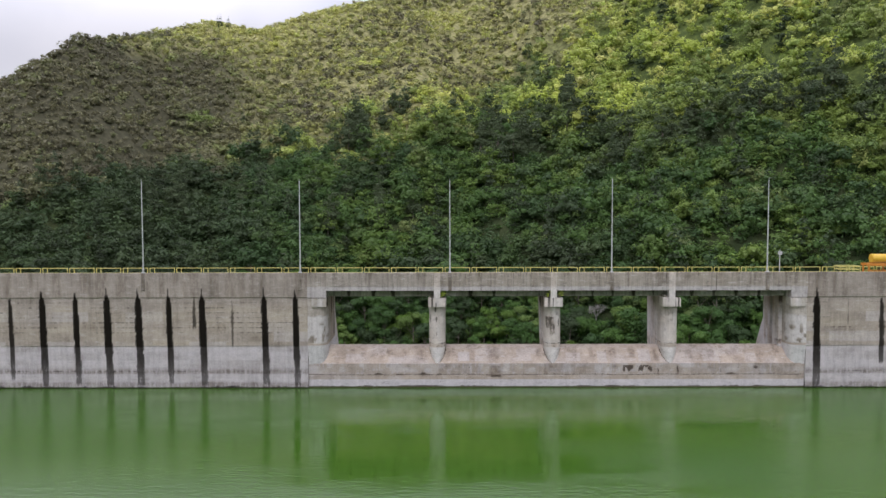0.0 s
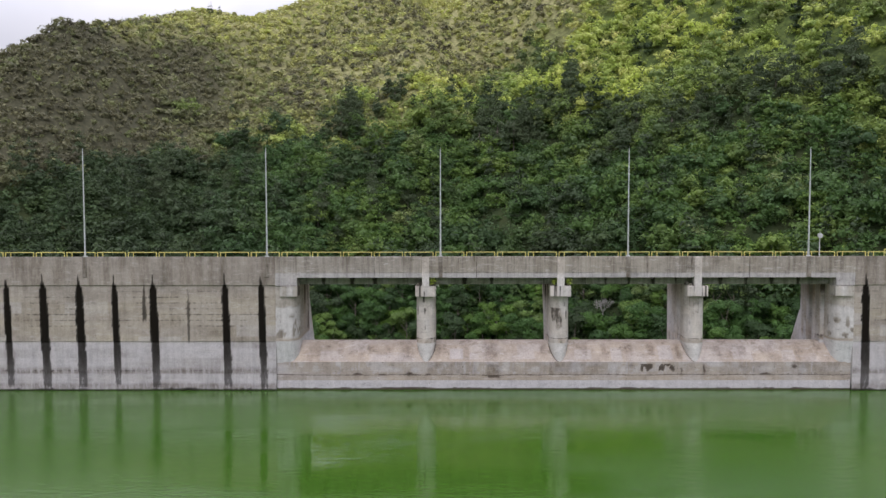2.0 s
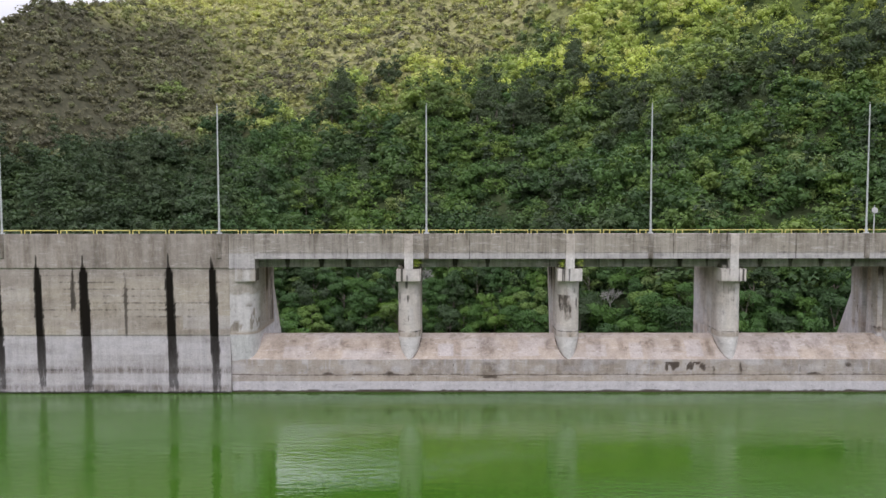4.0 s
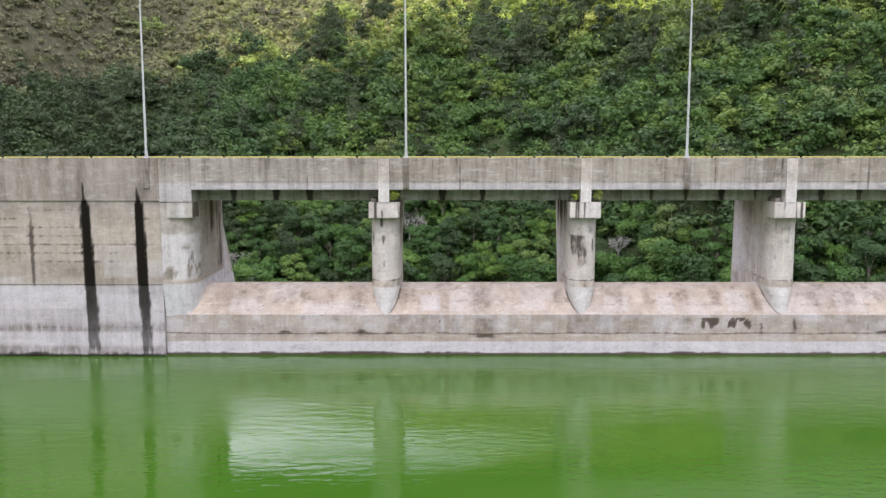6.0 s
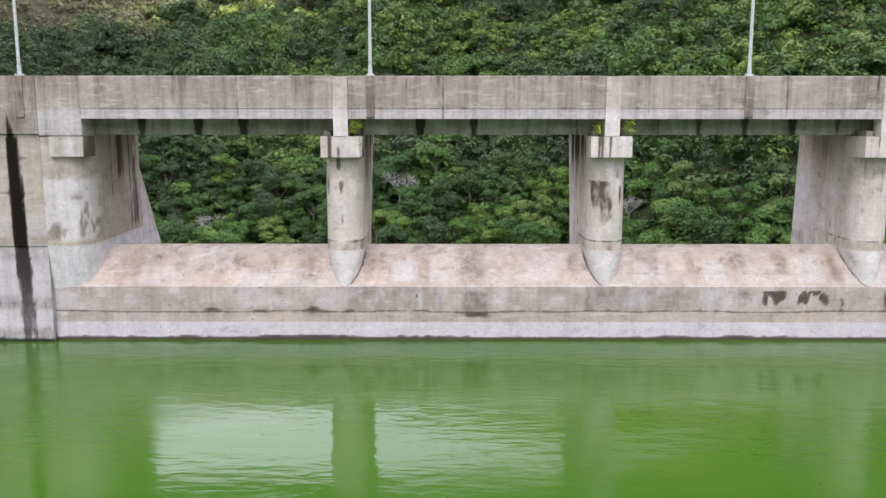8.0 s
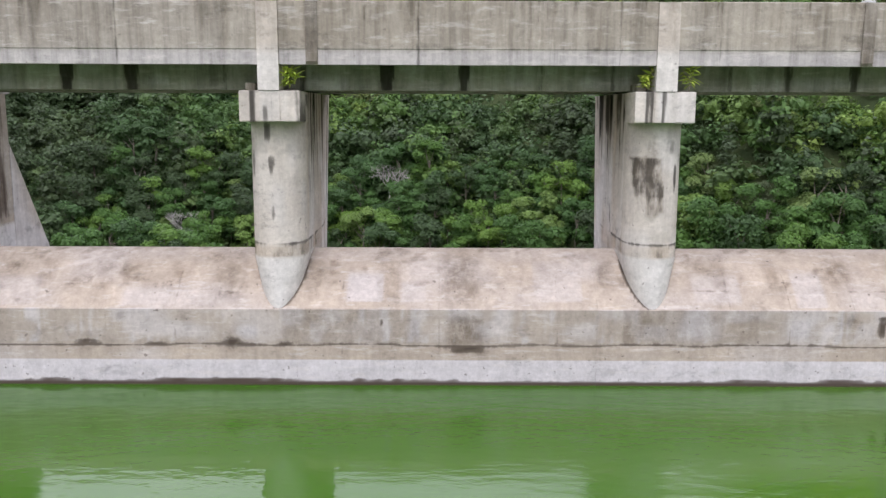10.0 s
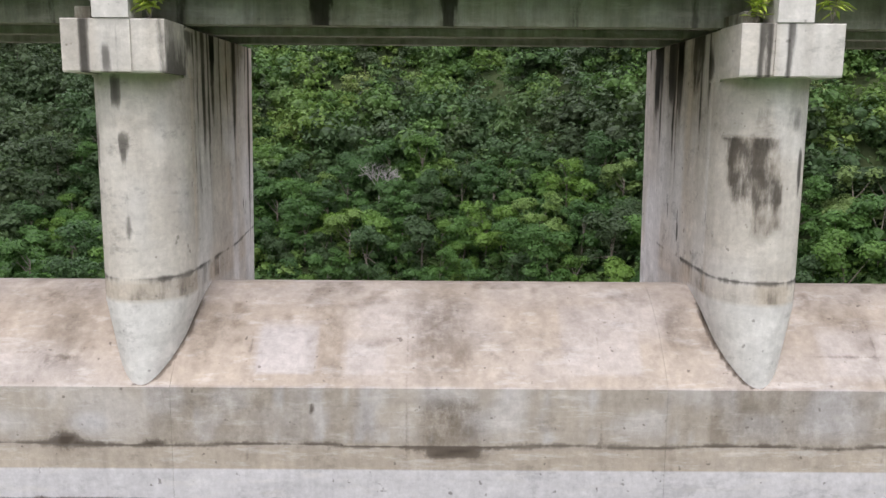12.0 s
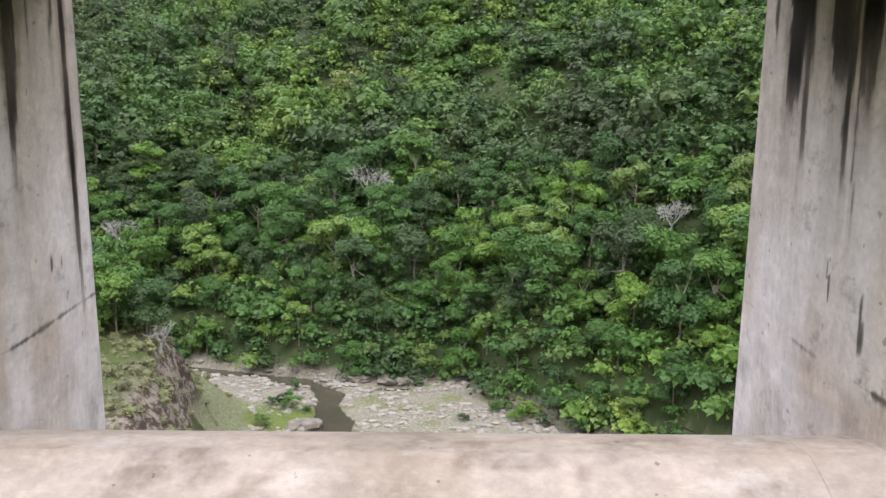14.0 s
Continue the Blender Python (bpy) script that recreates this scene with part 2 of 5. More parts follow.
def ground_material():
    """Leaf litter and scrub on the slopes, shingle on the river bed, turf and bare earth on the banks, by the attribute cover."""
    m, n, l, bsdf = material("valley_ground")
    a = n.new("ShaderNodeVertexColor")
    a.layer_name = "cover"
    s = n.new("ShaderNodeSeparateColor")
    l.new(a.outputs[0], s.inputs[0])
    coarse, fine = add_noise(n, l, 0.25, 6), add_noise(n, l, 3.0, 6, rough=0.7)
    scrub = mix(n, l, ramp(n, l, coarse, (0.35, 0.0), (0.65, 1.0)), (0.032, 0.048, 0.020), (0.058, 0.072, 0.030))
    stones = mix(n, l, ramp(n, l, fine, (0.35, 0.0), (0.65, 1.0)), (0.11, 0.10, 0.075), (0.25, 0.235, 0.185))
    turf = mix(n, l, ramp(n, l, fine, (0.35, 0.0), (0.65, 1.0)), (0.065, 0.095, 0.025), (0.13, 0.155, 0.048))
    streak = add_noise(n, l, 0.9, 9, stretch=(1, 1, 1.3), rough=0.75)
    earth = mix(n, l, ramp(n, l, streak, (0.46, 0.0), (0.56, 1.0)), (0.05, 0.038, 0.028), (0.22, 0.185, 0.155))
    high = n.new("ShaderNodeVertexColor")
    high.layer_name = "dryness_and_light"
    hs = n.new("ShaderNodeSeparateColor")
    l.new(high.outputs[0], hs.inputs[0])
    tufts = ramp(n, l, add_noise(n, l, 0.55, 5, rough=0.7), (0.42, 0.0), (0.60, 1.0))
    # sun and cloud shade put into the ground colour: pale dry, dark brown
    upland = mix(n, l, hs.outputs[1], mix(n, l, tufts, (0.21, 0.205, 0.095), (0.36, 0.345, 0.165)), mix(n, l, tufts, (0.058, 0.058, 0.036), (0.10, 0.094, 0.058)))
    scrub = mix(n, l, hs.outputs[2], scrub, mix(n, l, tufts, (0.060, 0.085, 0.028), (0.12, 0.155, 0.045)))
    scrub = mix(n, l, hs.outputs[0], scrub, upland)
    col = mix(n, l, s.outputs[0], scrub, stones)
    col = mix(n, l, s.outputs[1], col, turf)
    col = mix(n, l, s.outputs[2], col, earth)
    l.new(col, bsdf.inputs["Base Color"])
    bsdf.inputs["Roughness"].default_value = 0.95
    bsdf.inputs["Specular IOR Level"].default_value = 0.1
    relief(n, l, bsdf, fine, 0.6, 0.15)
    return m

GROUND = ground_material()

def water_material(name, deep, algae, calm, ruffled, wave, scale):
    """Water with algae in drifts; the wind ruffles it in broad patches."""
    m, n, l, bsdf = material(name)
    patches = add_noise(n, l, 0.035, 4, stretch=(1, 1.6, 1))
    l.new(mix(n, l, ramp(n, l, patches, (0.35, 0.0), (0.65, 1.0)), deep, algae), bsdf.inputs["Base Color"])
    bsdf.inputs["IOR"].default_value = 1.36
    # smooth in the lee of the first bays, ruffled further off
    lee = n.new("ShaderNodeVectorMath")
    lee.operation, lee.inputs[1].default_value = "DISTANCE", (0.0, 84.0, -0.13)
    l.new(n.new("ShaderNodeNewGeometry").outputs["Position"], lee.inputs[0])
    far = n.new("ShaderNodeMath")
    far.operation, far.inputs[1].default_value = "MULTIPLY", 0.0085
    l.new(lee.outputs["Value"], far.inputs[0])
    gusts = ramp(n, l, calc(n, l, "ADD", far.outputs[0], add_noise(n, l, 0.06, 5, stretch=(0.7, 1.3, 1), rough=0.6)), (0.55, 0.0), (0.74, 1.0))
    l.new(mix(n, l, gusts, (calm,) * 3, (ruffled,) * 3), bsdf.inputs["Roughness"])
    ripples = mix(n, l, 0.35, add_noise(n, l, scale, 3, stretch=(0.8, 1.8, 1)), add_noise(n, l, scale * 0.28, 3, stretch=(0.8, 1.5, 1)))
    b = n.new("ShaderNodeBump")
    b.inputs["Distance"].default_value = 0.06
    l.new(calc(n, l, "MULTIPLY", wave, mix(n, l, gusts, (0.55,) * 3, (1.0,) * 3)), b.inputs["Strength"])
    l.new(ripples, b.inputs["Height"])
    l.new(b.outputs[0], bsdf.inputs["Normal"])
    return m

WATER = water_material("green_reservoir_water", (0.035, 0.098, 0.008), (0.049, 0.114, 0.014), 0.03, 0.24, 0.62, 1.1)
RIVER = water_material("dark_river_water", (0.040, 0.038, 0.027), (0.065, 0.06, 0.042), 0.05, 0.1, 0.5, 2.5)

# ---- building helpers ----
def part(name, bm, mat, parent=None, label=""):
    """Links a bmesh, or a ready mesh, as one mesh object, under parent if there is one."""
    if isinstance(bm, bmesh.types.BMesh):
        me = bpy.data.meshes.new(name)
        bm.to_mesh(me)
        bm.free()
    else:
        me = bm
    if not me.materials:
        me.materials.append(mat)
    ob = new(name, me)
    if parent:
        ob.parent = parent
    if label:
        ob["label"] = label
    return ob

def thing(name, label, category, group="", kind="", at=(0, 0, 0)):
    ob = new(name)
    ob.empty_display_size = 0.3
    ob.location = at
    return tagged(ob, label, category, group, kind)

def quads_mesh(name, verts, faces, smooth=False):
    """A mesh from arrays: verts (n, 3), faces (m, 4) or (m, 3)."""
    me = bpy.data.meshes.new(name)
    verts, faces = np.asarray(verts, np.float32), np.asarray(faces, np.int32)
    k = faces.shape[1]
    me.vertices.add(len(verts))
    me.vertices.foreach_set("co", verts.ravel())
    me.loops.add(faces.size)
    me.loops.foreach_set("vertex_index", faces.ravel())
    me.polygons.add(len(faces))
    me.polygons.foreach_set("loop_start", np.arange(0, faces.size, k, dtype=np.int32))
    me.polygons.foreach_set("use_smooth", np.full(len(faces), smooth))
    me.update(calc_edges=True)
    return me

def paint(me, name, rgb):
    """A colour attribute on the points, from an (n, 3) array."""
    a = me.attributes.new(name, "FLOAT_COLOR", "POINT")
    rgba = np.ones((len(rgb), 4), np.float32)
    rgba[:, :3] = np.clip(rgb[:, :3], 0, 1)
    if rgb.shape[1] > 3:
        rgba[:, 3] = 1 - np.clip(rgb[:, 3], 0, 0.95)
    a.data.foreach_set("color", rgba.ravel())

def points_of(me):
    co = np.empty(len(me.vertices) * 3, np.float32)
    me.vertices.foreach_get("co", co)
    return co.reshape(-1, 3)

_lattice = np.random.RandomState(7).rand(64, 64)

def bumps(a, b):
    """Smooth value noise from 0 to 1 over two coordinates."""
    a, b = np.asarray(a, float), np.asarray(b, float)
    i, j = np.floor(a).astype(int), np.floor(b).astype(int)
    u, v = a - i, b - j
    u, v = u * u * (3 - 2 * u), v * v * (3 - 2 * v)
    g = lambda p, q: _lattice[p % 64, q % 64]
    return (g(i, j) * (1 - u) + g(i + 1, j) * u) * (1 - v) + (g(i, j + 1) * (1 - u) + g(i + 1, j + 1) * u) * v

def ramp01(v, a, b):
    t = np.clip((np.asarray(v, float) - a) / (b - a), 0, 1)
    return t * t * (3 - 2 * t)

def fine_loop(points, step, shown=None):
    out = []
    for p, q in zip(points, points[1:] + points[:1]):
        k = max(1, int(math.ceil(math.dist(p, q) / (step if not shown or shown(p, q) else 8.0))))
        out += [tuple(a + (b - a) * i / k for a, b in zip(p, q)) for i in range(k)]
    return out

def prism(name, profile, a, b, axis="x", step=0.5, along=1.0, wear=None, smooth=False, shown=None):
    """A solid: a closed outline, (y, z) drawn out along x or (x, y) along z, finely divided so that stains can lie on it."""
    loop = fine_loop([tuple(p) for p in profile], step, shown)
    k = max(1, int(math.ceil((b - a) / along)))
    m = len(loop)
    verts = []
    for i in range(k + 1):
        w = a + (b - a) * i / k
        verts += [((w, p, q) if axis == "x" else (p, q, w)) for p, q in loop]
    bm = bmesh.new()
    vs = [bm.verts.new(v) for v in verts]
    for i in range(k):
        for j in range(m):
            jj = (j + 1) % m
            bm.faces.new((vs[i * m + j], vs[i * m + jj], vs[(i + 1) * m + jj], vs[(i + 1) * m + j]))
    bm.faces.new(vs[:m][::-1])
    bm.faces.new(vs[-m:])
    bmesh.ops.recalc_face_normals(bm, faces=bm.faces)
    me = bpy.data.meshes.new(name)
    bm.to_mesh(me)
    bm.free()
    if smooth:
        me.polygons.foreach_set("use_smooth", np.ones(len(me.polygons), bool))
        me.set_sharp_from_angle(angle=radians(35))
    if wear:
        p = points_of(me)
        paint(me, "wear", np.stack(np.broadcast_arrays(*wear(p[:, 0], p[:, 1], p[:, 2])), 1))
    return me

def add_box(bm, x0, x1, y0, y1, z0, z1, bevel=0.0):
    r = bmesh.ops.create_cube(bm, size=1, matrix=Matrix.Translation(((x0 + x1) / 2, (y0 + y1) / 2, (z0 + z1) / 2)) @ Matrix.Diagonal((x1 - x0, y1 - y0, z1 - z0, 1)))
    if bevel:
        edges = {e for v in r["verts"] for e in v.link_edges}
        bmesh.ops.bevel(bm, geom=list(edges), offset=bevel, segments=2, affect="EDGES", profile=0.5)

def box(*dims, bevel=0.0):
    bm = bmesh.new()
    add_box(bm, *dims, bevel=bevel)
    return bm

def add_tube(bm, p, q, r0, r1, sides=8):
    p, q = Vector(p), Vector(q)
    d = q - p
    m = Matrix.Translation((p + q) / 2) @ d.to_track_quat("Z", "Y").to_matrix().to_4x4()
    bmesh.ops.create_cone(bm, cap_ends=True, segments=sides, radius1=r0, radius2=r1, depth=d.length, matrix=m)

def tube(p, q, r0, r1, sides=8):
    bm = bmesh.new()
    add_tube(bm, p, q, r0, r1, sides)
    return bm

# ---- levels of the dam (water at 0) ----
FACE = 98.15            # upstream face of parapet
WALL_L, WALL_R = -110.0, 120.0
BAY_L, BAY_R = -14.1, 39.75
PIERS = (-1.2, 12.31, 26.0)
LIP_Z, CREST_Z, CREST_Y = 2.72, 4.52, 101.2
BAND_Z, LEDGE_Z, SOFFIT_Z, TOP_Z, DECK_Z = 4.85, 10.5, 11.3, 13.4, 12.3
REAR = 105.9

# weep-hole stains: place along the wall, half width, strength, top, foot
WEEPS = [(-66.0, .32, .9, 10.9, .6), (-62.2, .3, 1, 10.9, .4), (-58.4, .35, 1, 10.9, .5), (-54.6, .3, .9, 10.9, .8),
         (-50.95, .30, .95, 10.9, 1.2), (-47.2, .44, 1, 11.0, .3), (-43.3, .38, 1, 11.0, .6), (-39.63, .46, 1, 11.0, .4), (-36.0, .46, 1, 11.0, .4),
         (-32.45, .38, 1, 11.0, .6), (-29.33, .20, .8, 10.7, 7.2), (-28.55, .44, 1, 11.0, .4), (-24.92, .17, .6, 10.8, 5.0), (-21.33, .42, 1, 11.0, .5), (-17.7, .40, 1, 11.0, .3),
         (42.77, .46, 1, 11.0, .3), (46.56, .1, .6, 10.8, 7.5), (50.28, .3, .9, 10.9, 3.0), (54.5, .35, 1, 10.9, .5), (58.4, .35, 1, 10.9, .5), (62.0, .3, .9, 10.9, .5)]

def wall_wear(x, y, z):
    dark = np.zeros_like(x)
    front = y < 98.6
    soft = np.zeros_like(x)
    for cx, hw, strength, top, foot in WEEPS:
        tip = top + 0.9 * (strength > 0.95)
        drift = (0.12 + 0.02 * (top - z)) * (hw > 0.25)
        grow = np.clip((tip - z) / 1.5, 0, 1) * 0.45 + np.clip((LEDGE_Z + 0.1 - z) / 0.5, 0, 1) * 0.35 + 0.2 * np.clip((LEDGE_Z - z) / 4, 0, 1)
        half = hw * grow * (1 + 0.22 * (bumps(z * 1.7, cx) - 0.5) + 0.16 * (bumps(z * 5, cx) - 0.5))
        off = np.abs(x - cx - drift + 0.15)
        inside = ramp01(half - off, -0.05, 0.06) * (z < tip) * ramp01(z, foot - 0.9, foot + 0.1)
        dark = np.maximum(dark, strength * inside * np.where(z < BAND_Z, 0.9 - 0.25 * ramp01(z, 4.0, 1.0), 1.0))
        soft = np.maximum(soft, 0.75 * strength * ramp01(half + 0.30 * bumps(z * 0.9, cx + 3) - off, 0.0, 0.3) * (z < top - 0.4) * ramp01(z, foot - 0.6, foot + 2.5))
    # patchy dark band under the coping and thin drips
    drips = ramp01(0.6 * bumps(x * 1.3, 3.1) + 0.5 * bumps(x * 4.5, 7.7) - 0.45 - 0.10 * (TOP_Z - z), 0, 0.35) * (z > 8)
    soft = np.maximum(soft, 0.7 * drips)
    soft = np.maximum(soft, (z > LEDGE_Z) * (0.22 + 0.4 * ramp01(bumps(x * 1.9, 2.0) + 0.3 * bumps(x * 7, z * 0.4), 0.5, 0.95)))
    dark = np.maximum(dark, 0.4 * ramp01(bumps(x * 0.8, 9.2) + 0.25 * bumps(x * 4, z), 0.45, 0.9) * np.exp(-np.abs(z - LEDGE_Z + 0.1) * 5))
    dark = np.maximum(dark, 0.55 * np.exp(-((z - 1.9 - 0.1 * (bumps(x * 0.3, 5.0) - 0.5)) / 0.12) ** 2) * (0.5 + 0.6 * bumps(x * 0.9, 3.0)))
    dark = np.maximum(dark, 1.0 * ramp01(z + 0.07 * bumps(x * 0.63, 1.0) + 0.05 * bumps(x * 2.9, 4.0), 0.19, 0.07))
    for k, zj in enumerate((9.95, 9.35, 8.75, 8.2, 7.6, 7.0, 6.45, 5.9, 5.35)):
        dark = np.maximum(dark, 0.55 * ramp01(bumps(x * 0.35, k * 3.3) + 0.3 * bumps(x * 2.1, k), 0.35, 0.9) * np.exp(-((z - zj) / 0.07) ** 2))
    tan = 0.85 * ramp01(z, 10.4, 8.6) * ramp01(z, BAND_Z - 0.03, BAND_Z + 0.03) * bumps(x * 0.25, z * 1.2)
    white = 0.95 * ramp01(z, BAND_Z + 0.04, BAND_Z - 0.04) * (0.75 + 0.25 * bumps(x * 0.6, z * 2))
    # slabs cast one by one: each a little paler or darker than the next
    lift = np.floor((z + 0.35) / 1.15)
    slab = bumps(np.floor((x + 3.1 * (lift % 2)) / 4.3) * 1.37 + 0.5, lift * 2.63 + 0.5)
    soft = np.maximum(soft, (0.30 * ramp01(slab, 0.45, 0.9) + 0.25 * ramp01(bumps(x * 0.5, z * 1.4), 0.5, 0.9)) * (z < LEDGE_Z))
    tide = 0.95 * ramp01(z, 1.5, 1.62) * ramp01(z, 2.6, 1.75) + 0.8 * ramp01(z + 0.25 * bumps(x * 0.7, 2.0), 0.95, 0.55)
    soft = np.maximum(soft, tide * (0.6 + 0.6 * bumps(x * 0.8, z * 2.5)))
    white = np.maximum(white, 0.35 * ramp01(slab, 0.4, 0.1) * (z < 9.5))
    return dark * front, tan, white, soft * front

def parapet_wear(x, y, z):
    fall = TOP_Z - z
    drips = ramp01(0.55 * bumps(x * 2.3, 5.3) + 0.55 * bumps(x * 8.5, 1.7) - 0.13 * fall, 0.40, 0.80)
    thin = ramp01(bumps(x * 11, 9.4) - 0.16 * fall, 0.62, 0.85)
    low = ramp01(z, SOFFIT_Z + 0.55, SOFFIT_Z + 0.45)
    joint = np.exp(-((np.abs((x + 1.2) % 3.4 - 1.7)) / 0.05) ** 2) * 0.55
    seam = 0.5 * np.exp(-((z - SOFFIT_Z - 0.52) / 0.04) ** 2) * bumps(x * 1.7, 2.0)
    panel = ramp01(bumps(np.floor((x + 1.2) / 3.4) * 1.7 + 0.5, 3.5), 0.3, 0.9)
    soft = np.clip(0.55 * drips * (1 - 0.75 * low) + 0.22 * panel * (1 - low) + 0.3 * thin * (1 - low), 0, 0.8)
    return np.maximum(np.maximum(0.5 * thin * (1 - low), joint), seam), 0.3 * (1 - low) * bumps(x * 0.2, 4.0), 0.55 * low, soft

# dark blotches on the spillway: x, z, half width, half height, strength
BLOTCHES = [(-11.3, 3.95, .3, .12, .7), (-8.75, 3.45, .6, .07, .8), (-8.3, 3.6, .3, .16, .7), (-8.9, 3.75, .5, .06, .6), (-5.5, 3.5, .75, .06, .8), (-6.3, 3.6, .4, .05, .6), (-3.1, 3.22, .5, .08, .9), (-3.4, 3.05, .22, .14, .7), (-2.75, 3.35, .3, .05, .8), (-10.6, 2.95, .35, .08, .6),
            (-8.1, 1.45, .5, .10, 1.0), (-5.6, 1.43, .45, .06, .9), (-2.9, 1.47, .28, .16, 1.0), (-2.5, 1.42, .8, .05, .8), (-0.95, 1.45, .25, .1, .9), (5.6, 1.22, .72, .12, .9), (2.55, 2.25, .07, .1, .9), (4.0, 1.8, .15, .05, .7), (5.3, 3.9, .35, .09, .6),
            (24.6, 1.9, .06, .5, .7), (26.9, 1.95, .1, .4, .85), (33.0, 1.5, .4, .1, .8), (36.0, 2.2, .3, .2, .8)]
# grey smears left by water: x, half width, foot, head, strength
SMEARS = [(-12.4, .5, 2.8, 4.3, .5), (-9.9, .35, 3.3, 4.5, .45), (-7.8, .4, 3.0, 4.4, .5), (-5.0, .5, 3.2, 4.3, .35), (-3.2, .6, 3.2, 4.5, .45), (0.0, .35, 3.0, 4.4, .5), (2.75, .42, 3.0, 4.4, .55), (5.42, .72, 2.75, 4.6, .75), (5.6, .75, 1.1, 2.7, .85), (8.35, .3, 3.4, 4.4, .35), (10.7, .35, 3.3, 4.3, .75), (14.9, .3, 3.2, 4.3, .55), (16.9, .3, 3.0, 4.3, .6), (19.4, .5, 3.3, 4.4, .75),
          (19.5, .35, 1.9, 2.7, .6), (21.7, .4, 3.1, 4.3, .8), (24.5, .35, 2.8, 4.4, .7), (28.4, .4, 3.1, 4.3, .6), (31.0, .4, 3.0, 4.3, .65), (33.8, .35, 3.1, 4.4, .6), (36.6, .4, 2.9, 4.3, .7), (24.7, .35, 1.8, 2.7, .5), (30.8, .5, 1.5, 2.7, .55)]

REPAIRS = [(1.22, 2.56, 2.95, 3.75, .5), (3.2, 4.15, 2.9, 3.5, .35), (8.1, 9.8, 2.95, 4.1, .3), (13.9, 15.6, 2.9, 3.7, .3), (17.6, 18.7, 2.8, 3.8, .35), (22.4, 23.8, 2.9, 4.0, .4), (-6.9, -5.2, 2.8, 3.3, .35), (-12.0, -10.0, 2.8, 3.6, .3), (29.9, 31.9, 2.9, 3.9, .35), (34.9, 36.2, 2.8, 3.7, .3)]

def crest_wear(x, y, z):
    dark = np.zeros_like(x)
    for cx, cz, hw, hh, s in BLOTCHES:
        d = ((x - cx + 0.12 * (bumps(z * 9, cx) - 0.5)) / hw) ** 2 + ((z - cz - 0.12 * (bumps(x * 2.1, cz * 3) - 0.5)) / hh) ** 2
        dark = np.maximum(dark, (min(1.15, 0.2 + s) if cz < 2.9 else 0.62 * s) * np.exp(-d * 0.7) * (0.8 + 0.4 * bumps(x * 5.5, z * 9)))
    soft = np.zeros_like(x)
    for cx, cz, hw, hh, s in BLOTCHES:
        soft = np.maximum(soft, 0.5 * s * np.exp(-((x - cx) / (1.3 * hw + 0.1)) ** 2 - ((z - cz) / (2.2 * hh + 0.05)) ** 2) * (0.5 + 0.8 * bumps(x * 3, z * 5)))
    for cx, hw, z0, z1, s in SMEARS:
        fade = np.exp(-((x - cx - 0.15 * (bumps(z * 1.5, cx) - 0.5)) / hw) ** 4) * ramp01(z, z0 - 0.25, z0 + 0.5) * ramp01(z, z1 + 0.2, z1 - 0.5)
        soft = np.maximum(soft, 0.9 * s * fade * (0.7 + 0.6 * bumps(x * 2.5, z * 3.5)))
    soft = np.maximum(soft, 0.6 * ramp01(0.8 * bumps(x * 1.6, y * 1.7) + 0.4 * bumps(x * 5, y * 6), 0.68, 0.95) * (z > 3.4))
    front = z < LIP_Z - 0.02
    slab = bumps(np.floor((x + 1.0) / 2.45) * 1.9 + 0.5, np.floor(z / 1.37) * 2.7 + 0.5)
    soft = np.maximum(soft, 0.28 * front * ramp01(slab + 0.3 * bumps(x * 1.1, z * 2.2), 0.5, 1.1) + 0.22 * ramp01(slab, 0.6, 0.95) * (z < 4.2))
    # ragged black growth on the front of the third bay
    growth = ramp01(bumps(x * 3.3 + 2, z * 2.4) + 0.5 * bumps(x * 9, z * 7) + 0.35 * (z - 2.1), 0.55, 0.85)
    spots = ramp01(x, 20.35, 20.6) * ramp01(x, 21.85, 21.6) + ramp01(x, 22.1, 22.3) * ramp01(x, 24.1, 23.8)
    dark = np.maximum(dark, 0.95 * growth * spots * ramp01(z, 1.5, 1.9) * ramp01(z, 2.55, 2.42))
    crack = np.exp(-((z - 1.38 - 0.08 * (bumps(x * 0.5, 2.0) - 0.5)) / 0.035) ** 2)
    dark = np.maximum(dark, 0.8 * crack * front)
    dark = np.maximum(dark, 1.0 * ramp01(z + 0.09 * bumps(x * 0.63, 1.0) + 0.05 * bumps(x * 2.9, 4.0), 0.19, 0.09))
    # panel seams, and the open seam along the piers
    for k, xs in enumerate((-12.6, -9.9, -7.4, -4.9, 1.1, 2.9, 4.6, 7.2, 8.9, 15.1, 17.3, 22.1, 24.2, 28.8, 31.9, 34.0, 36.6)):
        dark = np.maximum(dark, 0.42 * np.exp(-((x - xs) / 0.06) ** 2) * ramp01(bumps(z * 1.7 + k, k * 1.9), 0.25, 0.6) * (z > 1.0))
    dark = np.maximum(dark, 0.45 * np.exp(-((z - 3.25 - 0.1 * bumps(x * 0.4, 6.0)) / 0.05) ** 2) * ramp01(bumps(x * 0.6, 2.2), 0.4, 0.7))
    for cx, sgn, st in ((PIERS[0], 1, 0.75), (PIERS[1], -1, 1.0), (PIERS[2], -1, 0.8)):
        half = 0.96 * np.sqrt(np.clip(1 - (np.clip(99.75 - y, 0, 1.05) / 1.05) ** 2, 0, 1))
        half = half * np.clip(0.62 + 0.38 * np.clip(z - 2.7, 0, 2) / 1.8, 0.62, 1)
        off = sgn * (x - cx) - half
        dark = np.maximum(dark, st * ramp01(off, 0.16, 0.04) * (off > -0.25) * (z > LIP_Z) * ramp01(y, 100.9, 100.2))
